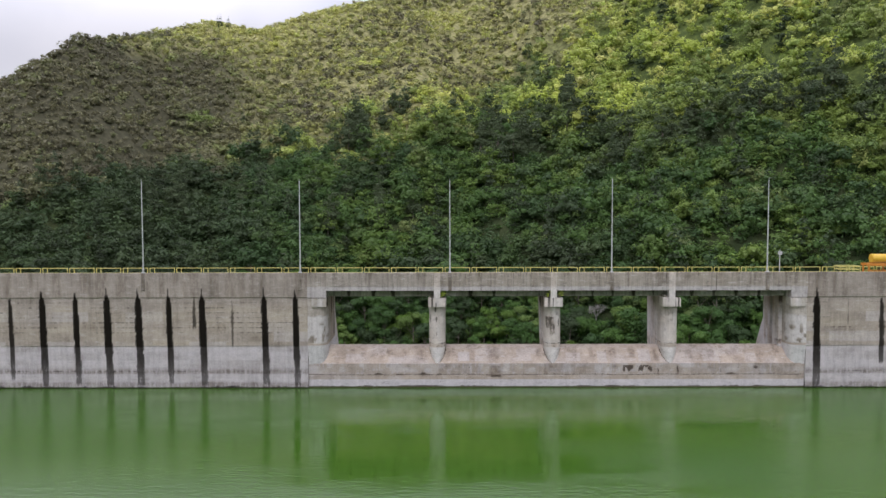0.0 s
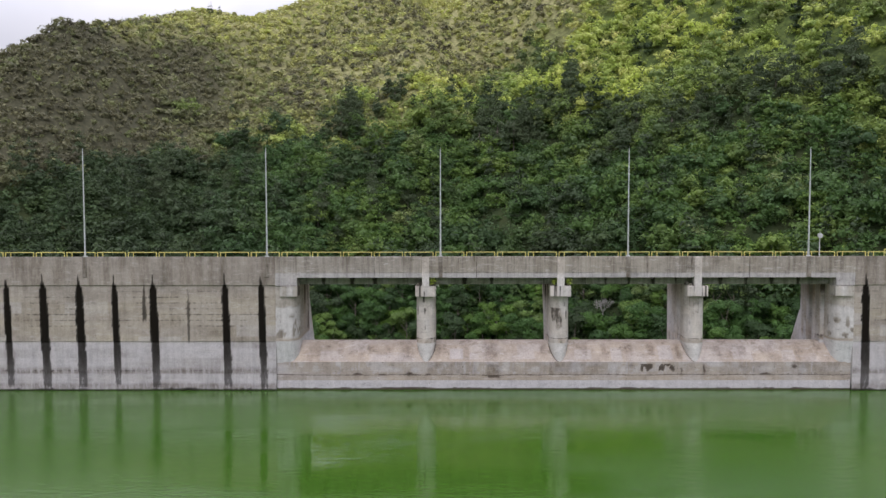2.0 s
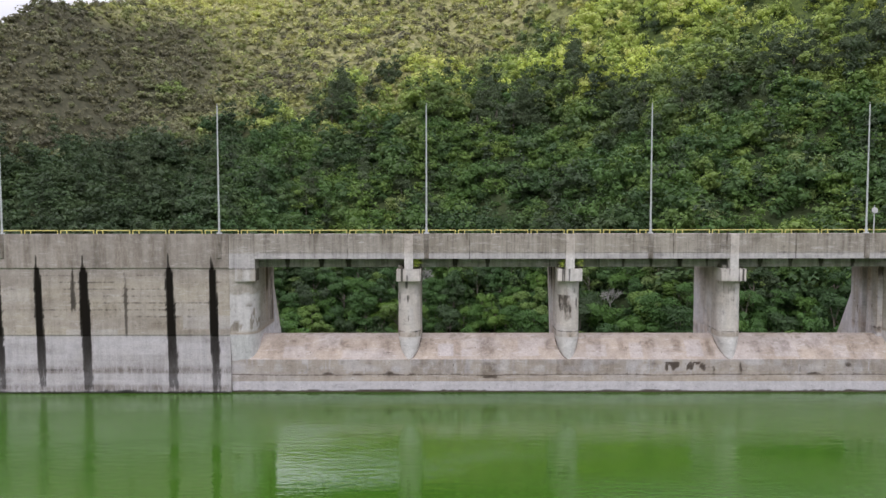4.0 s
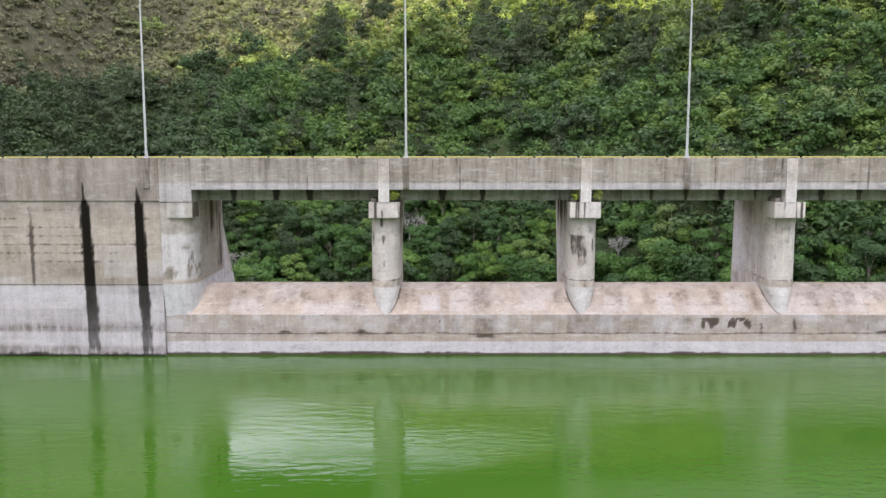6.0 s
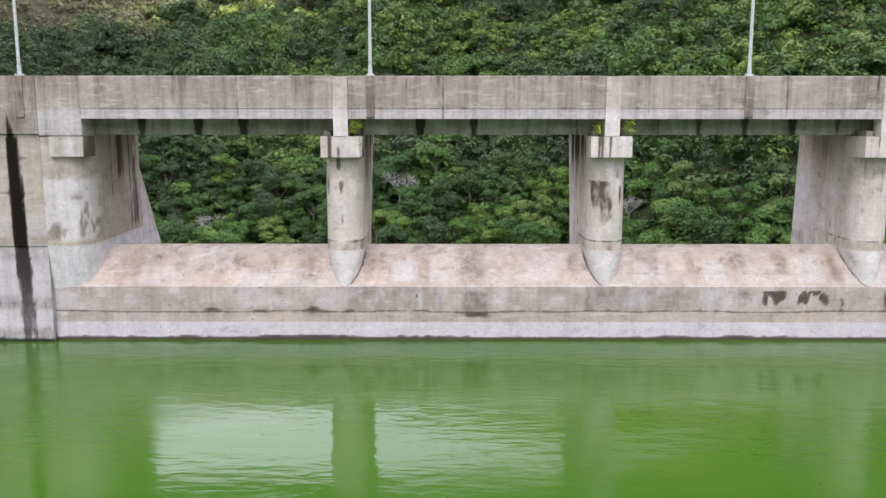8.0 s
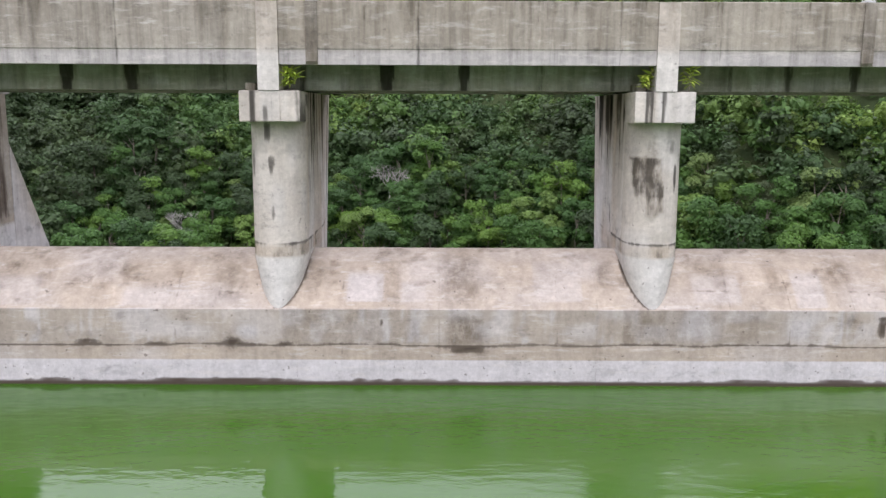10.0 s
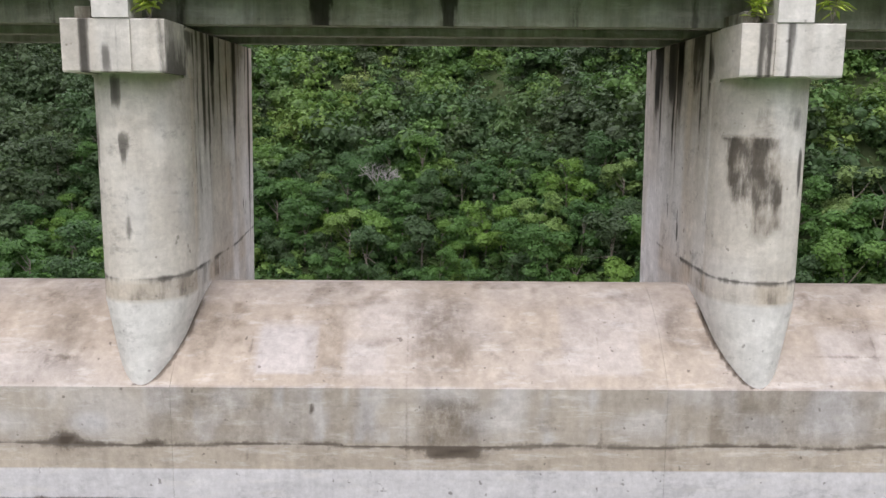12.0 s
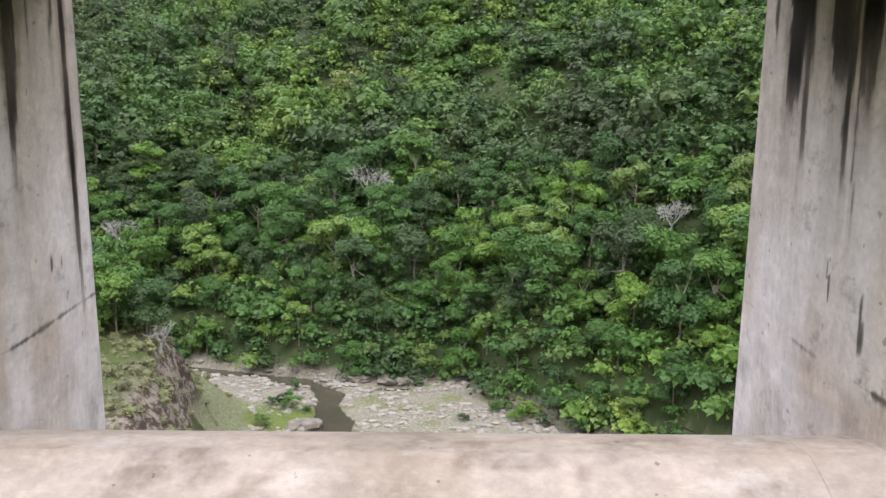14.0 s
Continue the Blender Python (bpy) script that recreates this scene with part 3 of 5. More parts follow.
    tan = np.where(front, np.where(z < 1.36, 0.6, 0.22) + 0.2 * bumps(x * 0.4, z * 2), 0.7 + 0.3 * bumps(x * 0.3, y))
    tan = tan * (1 - 0.2 * ramp01(z, 4.0, 4.4))
    white = np.where(z < 0.83, 0.95, 0.3 * ramp01(bumps(x * 0.5, 4 + z), 0.5, 0.9) + 0.45 * front * ramp01(bumps(x * 1.3, z * 1.6 + 2), 0.45, 0.8) * ramp01(z, 1.3, 1.9))
    for x0, x1, z0, z1, st in REPAIRS:
        white = np.maximum(white, st * ramp01(x, x0 - 0.06, x0 + 0.06) * ramp01(x, x1 + 0.06, x1 - 0.06) * ramp01(z, z0 - 0.05, z0 + 0.05) * ramp01(z, z1 + 0.2, z1 - 0.05))
    white = np.maximum(white, 0.65 * front * (z > 1.4) * ramp01(0.7 * bumps(x * 2.2, 1.5) + 0.4 * bumps(x * 7, z * 2), 0.6, 0.9))
    white = np.maximum(white, 0.15 * ramp01(z, 4.0, 4.4) * ramp01(bumps(x * 0.7, y * 1.6) + 0.3 * bumps(x * 3, y * 4), 0.3, 0.8))
    tan = np.where(z < 0.83, 0.0, tan)
    soft = np.where(z < 0.83, 0.3 * soft, soft)
    return dark, tan, white, soft

# drips down the pier sides: place along the side, half width, length, strength
DRIPS = {"any": [(100.5 + 5.4 * a, 0.015 + 0.05 * b * b, 0.8 + 3.5 * d * d, 0.4 + 0.45 * e) for a, b, d, e in np.random.RandomState(43).rand(16, 4)],
         "first": [(105.4, 0.10, 6.5, 1.0), (105.9, 0.06, 6.4, 0.8), (104.05, 0.16, 3.4, 1.0), (103.3, 0.06, 2.2, 0.8), (102.6, 0.07, 3.1, 0.95), (101.9, 0.20, 2.3, 1.0), (101.5, 0.10, 4.2, 0.8), (101.1, 0.16, 3.3, 0.85), (100.6, 0.10, 4.6, 0.7), (100.3, 0.05, 5.2, 0.6), (104.5, 0.04, 1.5, 0.7), (105.1, 0.05, 1.2, 0.8)],
         "second": [(104.75, 0.26, 2.1, 1.0), (104.4, 0.12, 2.9, 0.9), (103.5, 0.34, 1.7, 1.0), (103.2, 0.14, 3.2, 0.95), (102.7, 0.28, 2.0, 1.0), (102.9, 0.07, 3.9, 0.8), (101.3, 0.34, 1.6, 1.0), (100.9, 0.12, 2.5, 0.9), (100.3, 0.10, 2.2, 0.95), (105.4, 0.06, 0.9, 0.8), (105.2, 0.03, 1.9, 0.5), (100.5, 0.03, 3.8, 0.6)]}

def pier_wear(x, y, z):
    """Drips from the deck down the sides, lime and crust at the foot, the patches of each nose."""
    dark, soft = np.zeros_like(x), np.zeros_like(x)
    rear = y > 100.0
    front = y < 99.9
    for rows, on in ((DRIPS["first"], (np.abs(x + 0.2) < 0.9) & rear), (DRIPS["second"], (np.abs(x - 11.4) < 0.7) & rear), (DRIPS["any"], (np.abs(x + 0.2) >= 0.9) & (np.abs(x - 11.4) >= 0.7) & rear)):
        if not on.any():
            continue
        for dy, w, length, strength in rows:
            wob = 0.07 * (bumps(z * 1.1, dy) - 0.5) + 0.03 * (bumps(z * 4, dy * 3) - 0.5)
            end = 10.4 - length
            wide = w * (0.55 + 0.45 * ramp01(z, end, 10.0)) * (0.7 + 0.6 * bumps(z * 1.4, dy * 5))
            off = np.abs(y - dy - wob)
            d = strength * ramp01(wide - off, -0.03, 0.03) * ramp01(z, end - 0.5, end + 0.45 * length) * (0.65 + 0.5 * bumps(z * 1.1, dy * 7))
            dark = np.maximum(dark, np.where(on, 0.92 * d, 0))
            soft = np.maximum(soft, np.where(on, 0.75 * strength * ramp01(1.5 * wide + 0.05 - off, 0.0, 0.10) * ramp01(z, end - 1.6, end + 0.6 * length), 0))
    # black growth on the middle pier's nose, drips on the first one
    edge = 0.10 * (bumps(z * 2.3, 4.0) - 0.5) + 0.05 * (bumps(z * 7, 9.0) - 0.5)
    patch = ramp01(0.50 + edge - np.abs(x - 12.02 + 0.09 * (z - 7.2)), -0.03, 0.06) * ramp01(z + 0.5 * (bumps(x * 2.4, 3.0) - 0.5), 6.0, 6.35) * ramp01(z, 8.25, 8.17) * front
    hollow = bumps(x * 2.9 + 5, z * 1.7) + 0.5 * bumps(x * 8, z * 5)
    dark = np.maximum(dark, patch * (0.16 + 0.42 * ramp01(hollow, 0.35, 1.05)))
    dark = np.maximum(dark, 0.42 * front * ramp01(x, 11.75, 11.95) * ramp01(x, 13.15, 12.95) * ramp01(z, 8.3, 8.36) * ramp01(z, 8.85, 8.75) * (0.6 + 0.6 * bumps(x * 3, z * 3)))
    dark = np.maximum(dark, 0.6 * front * ramp01(0.6 - np.abs(x - 12.1), -0.1, 0.2) * np.exp(-((z - 9.05 - 0.1 * bumps(x * 4, 1.0)) / 0.16) ** 2) * bumps(x * 5, z * 5))
    for cx, w, z0, z1, st in ((-1.3, 0.12, 7.5, 8.15, 0.62), (-1.28, 0.07, 6.6, 7.7, 0.4), (-1.26, 0.06, 5.9, 6.4, 0.5), (-1.42, 0.10, 8.75, 9.35, 0.75), (-2.0, 0.07, 7.4, 8.4, 0.5), (-1.36, 0.09, 9.4, 9.9, 0.6), (-1.95, 0.05, 5.1, 6.6, 0.25), (25.4, 0.07, 6.4, 9.3, 0.42), (25.75, 0.05, 6.9, 8.9, 0.4), (26.2, 0.09, 7.6, 9.3, 0.4), (26.55, 0.05, 7.0, 8.6, 0.35), (12.95, 0.06, 6.9, 7.9, 0.8)):
        dark = np.maximum(dark, st * front * ramp01(w * (0.7 + 0.6 * bumps(z * 3, cx)) - np.abs(x - cx), -0.05, 0.04) * ramp01(z, z0 - 0.3, z0 + 0.2) * ramp01(z, z1 + 0.2, z1 - 0.1))
    runs = ramp01(0.75 * bumps(x * 5.3 + 11, 3.0) + 0.35 * bumps(x * 12, z * 0.35), 0.66, 0.88) * front
    dark = np.maximum(dark, 0.22 * runs * ramp01(z, 6.2, 8.8) * (z < 9.38) + 0.8 * runs * (z >= 9.38))
    # patchy darkening close under the bracket cap
    dark = np.maximum(dark, 0.6 * front * np.exp(-np.abs(z - 9.3) * 9) * bumps(x * 3, 1.0))
    # pour joints
    for zj, st in ((8.27, 0.42), (6.0, 0.15)):
        dark = np.maximum(dark, st * np.exp(-((z - zj - 0.03 * bumps(x * 3 + y * 2, 1.0)) / 0.035) ** 2) * (y < 101.5))
    foot = ramp01(z, 4.5, 4.58) * ramp01(z, 5.08, 4.98) * (y < 101.9)
    dark = np.maximum(dark, np.where((x > 5) & (y > 101.9), 0.45, 0.75) * np.exp(-((z - 5.06 - 0.05 * (bumps(y * 1.5, 2.0) - 0.5)) / 0.045) ** 2) * (0.45 + 0.7 * bumps(x * 3 + y * 2, 1.0)))
    dark = np.maximum(dark, 0.3 * np.exp(-((z - 3.7) / 0.06) ** 2) * bumps(y * 2, x) * (y > 103))
    dark = np.maximum(dark, 0.34 * foot * (0.3 + bumps(x * 4 + y * 3, z * 3)))
    tan = 0.35 * ramp01(y, 100.5, 103) * bumps(y * 0.7, z * 0.3) + 0.7 * foot + 0.5 * ramp01(z, 5.6, 4.7) * (y > 101)
    white = np.where((z < 4.52) & (y < 101.2), 0.85, 0.5 * ramp01(bumps(x * 1.7 + y, z * 0.6), 0.4, 0.8) * front)
    # broad washes from the deck, ochre trails, the darker grey ring under the cap
    wash = ramp01(0.75 * bumps(y * 1.1 + 0.37 * x, x * 1.3) + 0.35 * bumps(y * 4.3, x) - 0.20 * (10.4 - z) + 0.16 * bumps(y * 9, z * 0.8), 0.30, 0.50) * rear
    soft = np.maximum(soft, 0.3 * foot + 0.32 * wash + 0.22 * ramp01(bumps(x * 6.1, 4.0 + 0.1 * z), 0.6, 0.85) * (~rear) * ramp01(z, 4.9, 6.5))
    soft = np.maximum(soft, 0.3 * ramp01(z, 8.2, 8.3) * (~rear) * (z < 9.38) * (0.6 + 0.5 * bumps(x * 2, z * 2)))
    soft = np.maximum(soft, patch * (0.45 + 0.4 * ramp01(hollow, 0.3, 0.8)))
    soft = np.maximum(soft, 0.45 * rear * ramp01(bumps(y * 1.9 + x, z * 1.6), 0.55, 0.85) * ramp01(z, 5.3, 4.6))
    spindles = ramp01(bumps(y * 12, x * 2.1 + 0.9 * z) * bumps(y * 3, z * 0.9 + x), 0.60, 0.70) * rear * ramp01(z, 5.2, 5.6) * ramp01(z, 7.4, 6.6)
    dark = np.maximum(dark, 0.8 * spindles)
    tan = np.maximum(tan, 0.75 * ramp01(bumps(y * 2.4 + 5, x * 1.1), 0.55, 0.85) * rear * ramp01(z, 5.0, 6.5))
    white = np.maximum(white, 0.75 * ramp01(bumps(y * 1.6 + 9, z * 0.5 + x), 0.3, 0.7) * rear * ramp01(z, 9.4, 7.5))
    return dark, np.where(z < 4.5, 0.1, tan), white, np.clip(soft, 0, 0.8)

def abutment_wear(x, y, z):
    dark, tan, white, soft = pier_wear(x, y, z)
    low = ramp01(z, BAND_Z + 0.05, BAND_Z - 0.05)
    front = ramp01(y, 100.6, 99.4)
    # plaster patch, scraped in places down to dark concrete
    patch = ramp01(z + 0.3 * bumps(x * 3 + y, 2.0), 8.6, 8.4) * ramp01(z, 5.0, 5.3) * front
    bare = ramp01(bumps(x * 2.6 + y * 2.2, z * 2.0 + 5) + 0.45 * bumps(x * 8 + y * 7, z * 3.0), 0.78, 0.95) * patch * ramp01(z, 8.0, 6.8)
    chips = ramp01(bumps(x * 6 + y * 6, z * 3.5), 0.8, 0.9) * front * (z > 5.2) * (z < 9.2)
    rust = ramp01(y, 104.0, 104.3) * ramp01(105.6, y, y + 0.2) * (0.55 + 0.45 * bumps(y * 5, z * 0.6)) + ramp01(0.5 - np.abs(y - 102.95), 0, 0.12) * ramp01(z, 7.2, 8.6)
    rust = np.clip(rust * (0.55 + 0.6 * bumps(y * 9, z * 0.35)), 0, 1)
    line = np.exp(-((y - 101.6 - 0.1 * bumps(z * 1.5, 1.0)) / 0.07) ** 2) * ramp01(z, 6.6, 7.2)
    crust = ramp01(z, 5.5, 4.9) * ramp01(z, 4.5, 4.8)
    dark = np.maximum(np.maximum(0.25 * dark * front, 0.8 * rust * ramp01(z, 4.5, 5.5)), np.maximum(0.9 * line, 0.5 * chips))
    return dark * (1 - low), np.maximum(0.7 * crust, tan * (1 - low)), np.maximum(0.9 * low, 0.6 * patch * (1 - bare)), (1 - low) * np.maximum(0.5 * soft, 0.75 * bare + 0.45 * rust)

# ---- water and valley ----
def water_sheet():
    bm = bmesh.new()
    vs = [bm.verts.new(p) for p in ((-900, -900, -0.13), (900, -900, -0.13), (900, 98.9, -0.13), (-900, 98.9, -0.13))]
    bm.faces.new(vs)
    return tagged(part("water", bm, WATER), "calm algae-green reservoir water with faint ripples", "water", kind="structure")

water_sheet()

FOOT_X = (-400, -120, -70, -28, -9, 1, 6, 10.5, 13.5, 21, 30, 50, 90, 160, 400)
FOOT_Y = (150, 172, 194, 202.5, 196.5, 193.5, 194, 193.5, 186.5, 179.5, 172, 152, 128, 116, 110)
RIDGE_X = (-600, -330, -240, -213, -195, -180, -165, -153, -146, -138, -122, -108, -94, -80, -62, -42, -31, 0, 40, 80, 200, 400, 700)
RIDGE_Z = (40, 50, 57, 60, 63, 66, 67, 73, 89, 103, 111, 105.5, 101.5, 110, 119, 121, 126, 158, 152, 142, 150, 170, 170)
SLOPE_X = (-300, 0, 60, 150)
SLOPE_S = (0.53, 0.53, 0.60, 0.68)
BED = -25.0

STREAM = ((-70, 193), (-28, 200), (-14, 196.2), (-9.2, 193.2), (-7.2, 190.5), (-6.7, 186), (-5.6, 181.5), (-5.5, 165), (-5, 108))

def stream_distance(x, y):
    best = np.full(np.broadcast(x, y).shape, 1e9)
    for (ax, ay), (bx, by) in zip(STREAM, STREAM[1:]):
        dx, dy = bx - ax, by - ay
        t = np.clip(((x - ax) * dx + (y - ay) * dy) / (dx * dx + dy * dy), 0, 1)
        best = np.minimum(best, np.hypot(x - ax - t * dx, y - ay - t * dy))
    return best + 1.4 * (bumps(x * 0.3, y * 0.3) - 0.5)

def land(x, y):
    """Height of the ground downstream of the dam."""
    x, y = np.asarray(x, float), np.asarray(y, float)
    foot = np.interp(x, FOOT_X, FOOT_Y) + 3 * (bumps(x * 0.06, 1.5) - 0.5)
    up = y - foot
    gully = (bumps(x * 0.022 + 0.004 * y, y * 0.006) - 0.5) * 30 * ramp01(up, 15, 120) + (bumps(x * 0.07, y * 0.05) - 0.5) * 7 * ramp01(up, 5, 40)
    hill = BED + 4.0 * ramp01(up, 0, 5) + np.interp(x, SLOPE_X, SLOPE_S) * np.maximum(up - 2, 0) + gully
    cap = np.interp(x, RIDGE_X, RIDGE_Z) + 3 * (bumps(x * 0.03, 8.8) - 0.5)
    k = 14.0
    e = np.clip(0.5 + (cap - hill) / (2 * k), 0, 1)
    hill = hill * e + cap * (1 - e) - k * e * (1 - e) + 3 * ramp01(up, 12, 70)
    hill = np.where(up > 0, hill, BED)
    # river bed: a channel in the shingle
    bed = BED + 0.8 * bumps(x * 0.12, y * 0.12) - 0.4
    bed = bed - 1.3 * ramp01(stream_distance(x, y) - 0.9 * ramp01(y, 184, 181), 2.0, 0.7) - 0.9 * ramp01(np.hypot((x - 0.5) / 3.6, (y - 192) / 0.9), 1.3, 0.7)
    # near bank on the left
    crag = 2.0 * (bumps(x * 0.24, y * 0.24) - 0.5) + 1.8 * (bumps(x * 0.6 + 9, y * 0.6) - 0.5)
    bank = 13.8 * ramp01(-x - 0.24 * (y - 150) + crag, 8.0, 16.5) * ramp01(y, 184, 167) * (0.9 + 0.2 * bumps(x * 0.1, y * 0.1))
    bank = bank + 10 * ramp01(-x, 30, 80) * ramp01(y, 190, 160)
    bank = np.maximum(bank, 5.5 * ramp01(-x - 0.12 * (y - 175) + 0.35 * crag, 12.5, 21.5) * ramp01(y, 190, 180))
    low = bed + bank
    return np.where(up > 0, np.maximum(hill, low), low)

def dry_at(x, y, z):
    """How dry the scrub is: the high slopes on the left and middle."""
    line = 50 + 0.30 * np.clip(x + 25, 0, 40) + 0.75 * np.maximum(x - 15, 0) - 0.27 * np.maximum(-32 - x, 0)
    return ramp01(z - line + 30 * (bumps(x * 0.03, y * 0.03) - 0.5) + 26 * (bumps(x * 0.14, y * 0.14) - 0.5), -12, 16)

def shaded_brown_at(x, y, z):
    """Cloud shade put into the brown scrub's colour on the left of the hill, below its summit."""
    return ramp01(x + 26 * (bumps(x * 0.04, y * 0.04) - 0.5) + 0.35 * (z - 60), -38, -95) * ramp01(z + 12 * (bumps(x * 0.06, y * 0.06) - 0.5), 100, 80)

def sunlit_growth_at(x, y, z):
    """Where the upper slope's yellow-green growth begins, sunlight put into its leaf colour."""
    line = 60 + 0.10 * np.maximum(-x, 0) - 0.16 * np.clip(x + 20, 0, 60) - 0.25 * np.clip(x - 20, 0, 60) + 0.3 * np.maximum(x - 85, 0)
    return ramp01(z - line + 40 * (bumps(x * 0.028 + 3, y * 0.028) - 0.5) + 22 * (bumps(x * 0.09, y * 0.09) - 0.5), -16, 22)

def valley():
    xs = np.concatenate([np.arange(-900, -320, 20), np.arange(-320, -60, 5), np.arange(-60, -42, 1.5), np.arange(-42, 30, 0.7), np.arange(30, 60, 1.5), np.arange(60, 320, 5), np.arange(320, 901, 20)])
    ys = np.concatenate([np.arange(106.4, 150, 1.5), np.arange(150, 206, 0.7), np.arange(206, 215, 1.5), np.arange(215, 300, 4), np.arange(300, 640, 8), np.arange(640, 1200, 40)])
    X, Y = np.meshgrid(xs, ys)
    Z = land(X, Y)
    # lake bed and shores upstream
    ys2 = np.array([-900, -500, -200, 0, 60, 97, 99])
    X2, Y2 = np.meshgrid(xs, ys2)
    Z2 = -22 + 0.5 * np.maximum(np.abs(X2) - 150, 0)
    Z2 = np.where(np.abs(X2) > 150, Z2, -22)
    X, Y, Z = np.vstack([X2, X]), np.vstack([Y2, Y]), np.vstack([Z2, Z])
    r, c = X.shape
    idx = np.arange(r * c).reshape(r, c)
    faces = np.stack([idx[:-1, :-1], idx[:-1, 1:], idx[1:, 1:], idx[1:, :-1]], -1).reshape(-1, 4)
    me = quads_mesh("ground", np.stack([X, Y, Z], -1).reshape(-1, 3), faces, True)
    x, y, z = X.ravel(), Y.ravel(), Z.ravel()
    foot = np.interp(x, FOOT_X, FOOT_Y)
    flat = ramp01(z, BED + 1.1, BED + 0.5) * (y > 106)
    turf = ramp01(1.25 - np.hypot((x + 11) / 5.5, (y - 181.5) / 5.0) + 0.5 * (bumps(x * 0.5, y * 0.5) - 0.5), 0.1, 0.5) * flat
    apron = ramp01(z, BED + 0.2, BED + 0.9) * ramp01(z, -18.2, -19.6) * (y > 168) * (x < -8) * (x > -24) * (y < foot - 5)
    turf = np.maximum(turf, 0.5 * apron) + 0.45 * ramp01(z, -13.5, -12) * (y < 190) * (x < -15) * (y > 106)
    turf = np.maximum(turf, 0.6 * ramp01(bumps(x * 0.4 + 3, y * 0.4), 0.6, 0.8) * flat * (x > -6))
    earth = ramp01(z, BED + 0.5, BED + 1.2) * ramp01(z, -10.6, -12.2) * (y < foot - 4) * (y > 106)
    earth = earth * (1 - apron) * ramp01(bumps(x * 0.2, y * 0.2), 0.2, 0.4)
    flat = np.maximum(flat, apron)
    paint(me, "cover", np.stack([flat, turf, earth], 1))
    d = dry_at(x, y, z)
    # channels: dry scrub, cloud shade put into the colour, sunlit growth
    paint(me, "dryness_and_light", np.stack([d, shaded_brown_at(x, y, z), ramp01(z, 20, 45) * ramp01(sunlit_growth_at(x, y, z), 0, 0.6)], 1))
    return tagged(part("ground", me, GROUND), "wooded valley ground with shingle river bed and grassy bank", "ground", kind="structure")

valley()
river = bmesh.new()
river.faces.new([river.verts.new(p) for p in ((-75, 107, BED - 0.5), (15, 107, BED - 0.5), (15, 206, BED - 0.5), (-75, 206, BED - 0.5))])
tagged(part("river", river, RIVER), "shallow dark stream winding through the shingle bed", "river", kind="structure")

# ---- the dam ----
def wall_run(name, x0, x1, label):
    """A length of gravity wall: coping part proud, lower face set back a little, sloping downstream face."""
    profile = [(98.9, -21), (98.36, -0.6), (98.32, -0.5), (98.32, BAND_Z), (98.26, BAND_Z + 0.02), (98.26, LEDGE_Z), (FACE, LEDGE_Z + 0.06), (FACE, TOP_Z), (98.5, TOP_Z), (98.52, DECK_Z), (106.3, DECK_Z), (106.3, 10.6), (104.0, 9.0), (122.0, -21)]
    wall = thing(name, label, "dam wall", kind="structure")
    near0, near1 = max(x0, -62), min(x1, 66)
    if x0 < near0:
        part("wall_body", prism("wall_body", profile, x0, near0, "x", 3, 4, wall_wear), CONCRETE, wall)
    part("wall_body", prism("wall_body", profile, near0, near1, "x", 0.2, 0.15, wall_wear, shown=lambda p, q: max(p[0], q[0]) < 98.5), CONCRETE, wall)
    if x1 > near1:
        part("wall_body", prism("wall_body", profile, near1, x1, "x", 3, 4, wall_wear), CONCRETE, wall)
    return wall

left_wall = wall_run("wall_left", WALL_L, BAY_L - 2.18, "long grey concrete dam wall with black weep stains")
right_wall = wall_run("wall_right", BAY_R + 1.9, WALL_R, "grey concrete dam wall with black weep stains")

OGEE = [(98.66, LIP_Z - 0.03), (98.72, LIP_Z + 0.02), (99.0, 3.06), (99.4, 3.45), (99.85, 3.82), (100.35, 4.16), (100.8, 4.38), (101.2, 4.52), (101.8, 4.46), (102.4, 4.31), (103.0, 4.06), (103.8, 3.57), (104.6, 2.92), (105.5, 2.0), (107, 0), (113, -10), (119, -21), (98.66, -21), (98.65, -0.4), (98.65, 0.80), (98.655, 0.84), (98.66, 1.36), (98.66, 1.40)]
JOINTS = (BAY_L - 2.2, -0.55, 10.32, 19.6, 29.5, BAY_R + 1.9)

def spillway():
    weir = thing("spillway", "rounded concrete spillway crest, tan and stained, with a pale waterline", "spillway", kind="structure")
    for a, b in zip(JOINTS, JOINTS[1:]):
        part("crest_block", prism("crest_block", OGEE, a + 0.003, b - 0.003, "x", 0.13, 0.11, crest_wear, True, shown=lambda p, q: max(p[0], q[0]) < 104 and min(p[1], q[1]) > -0.5), CREST, weir)
    return weir

spillway()

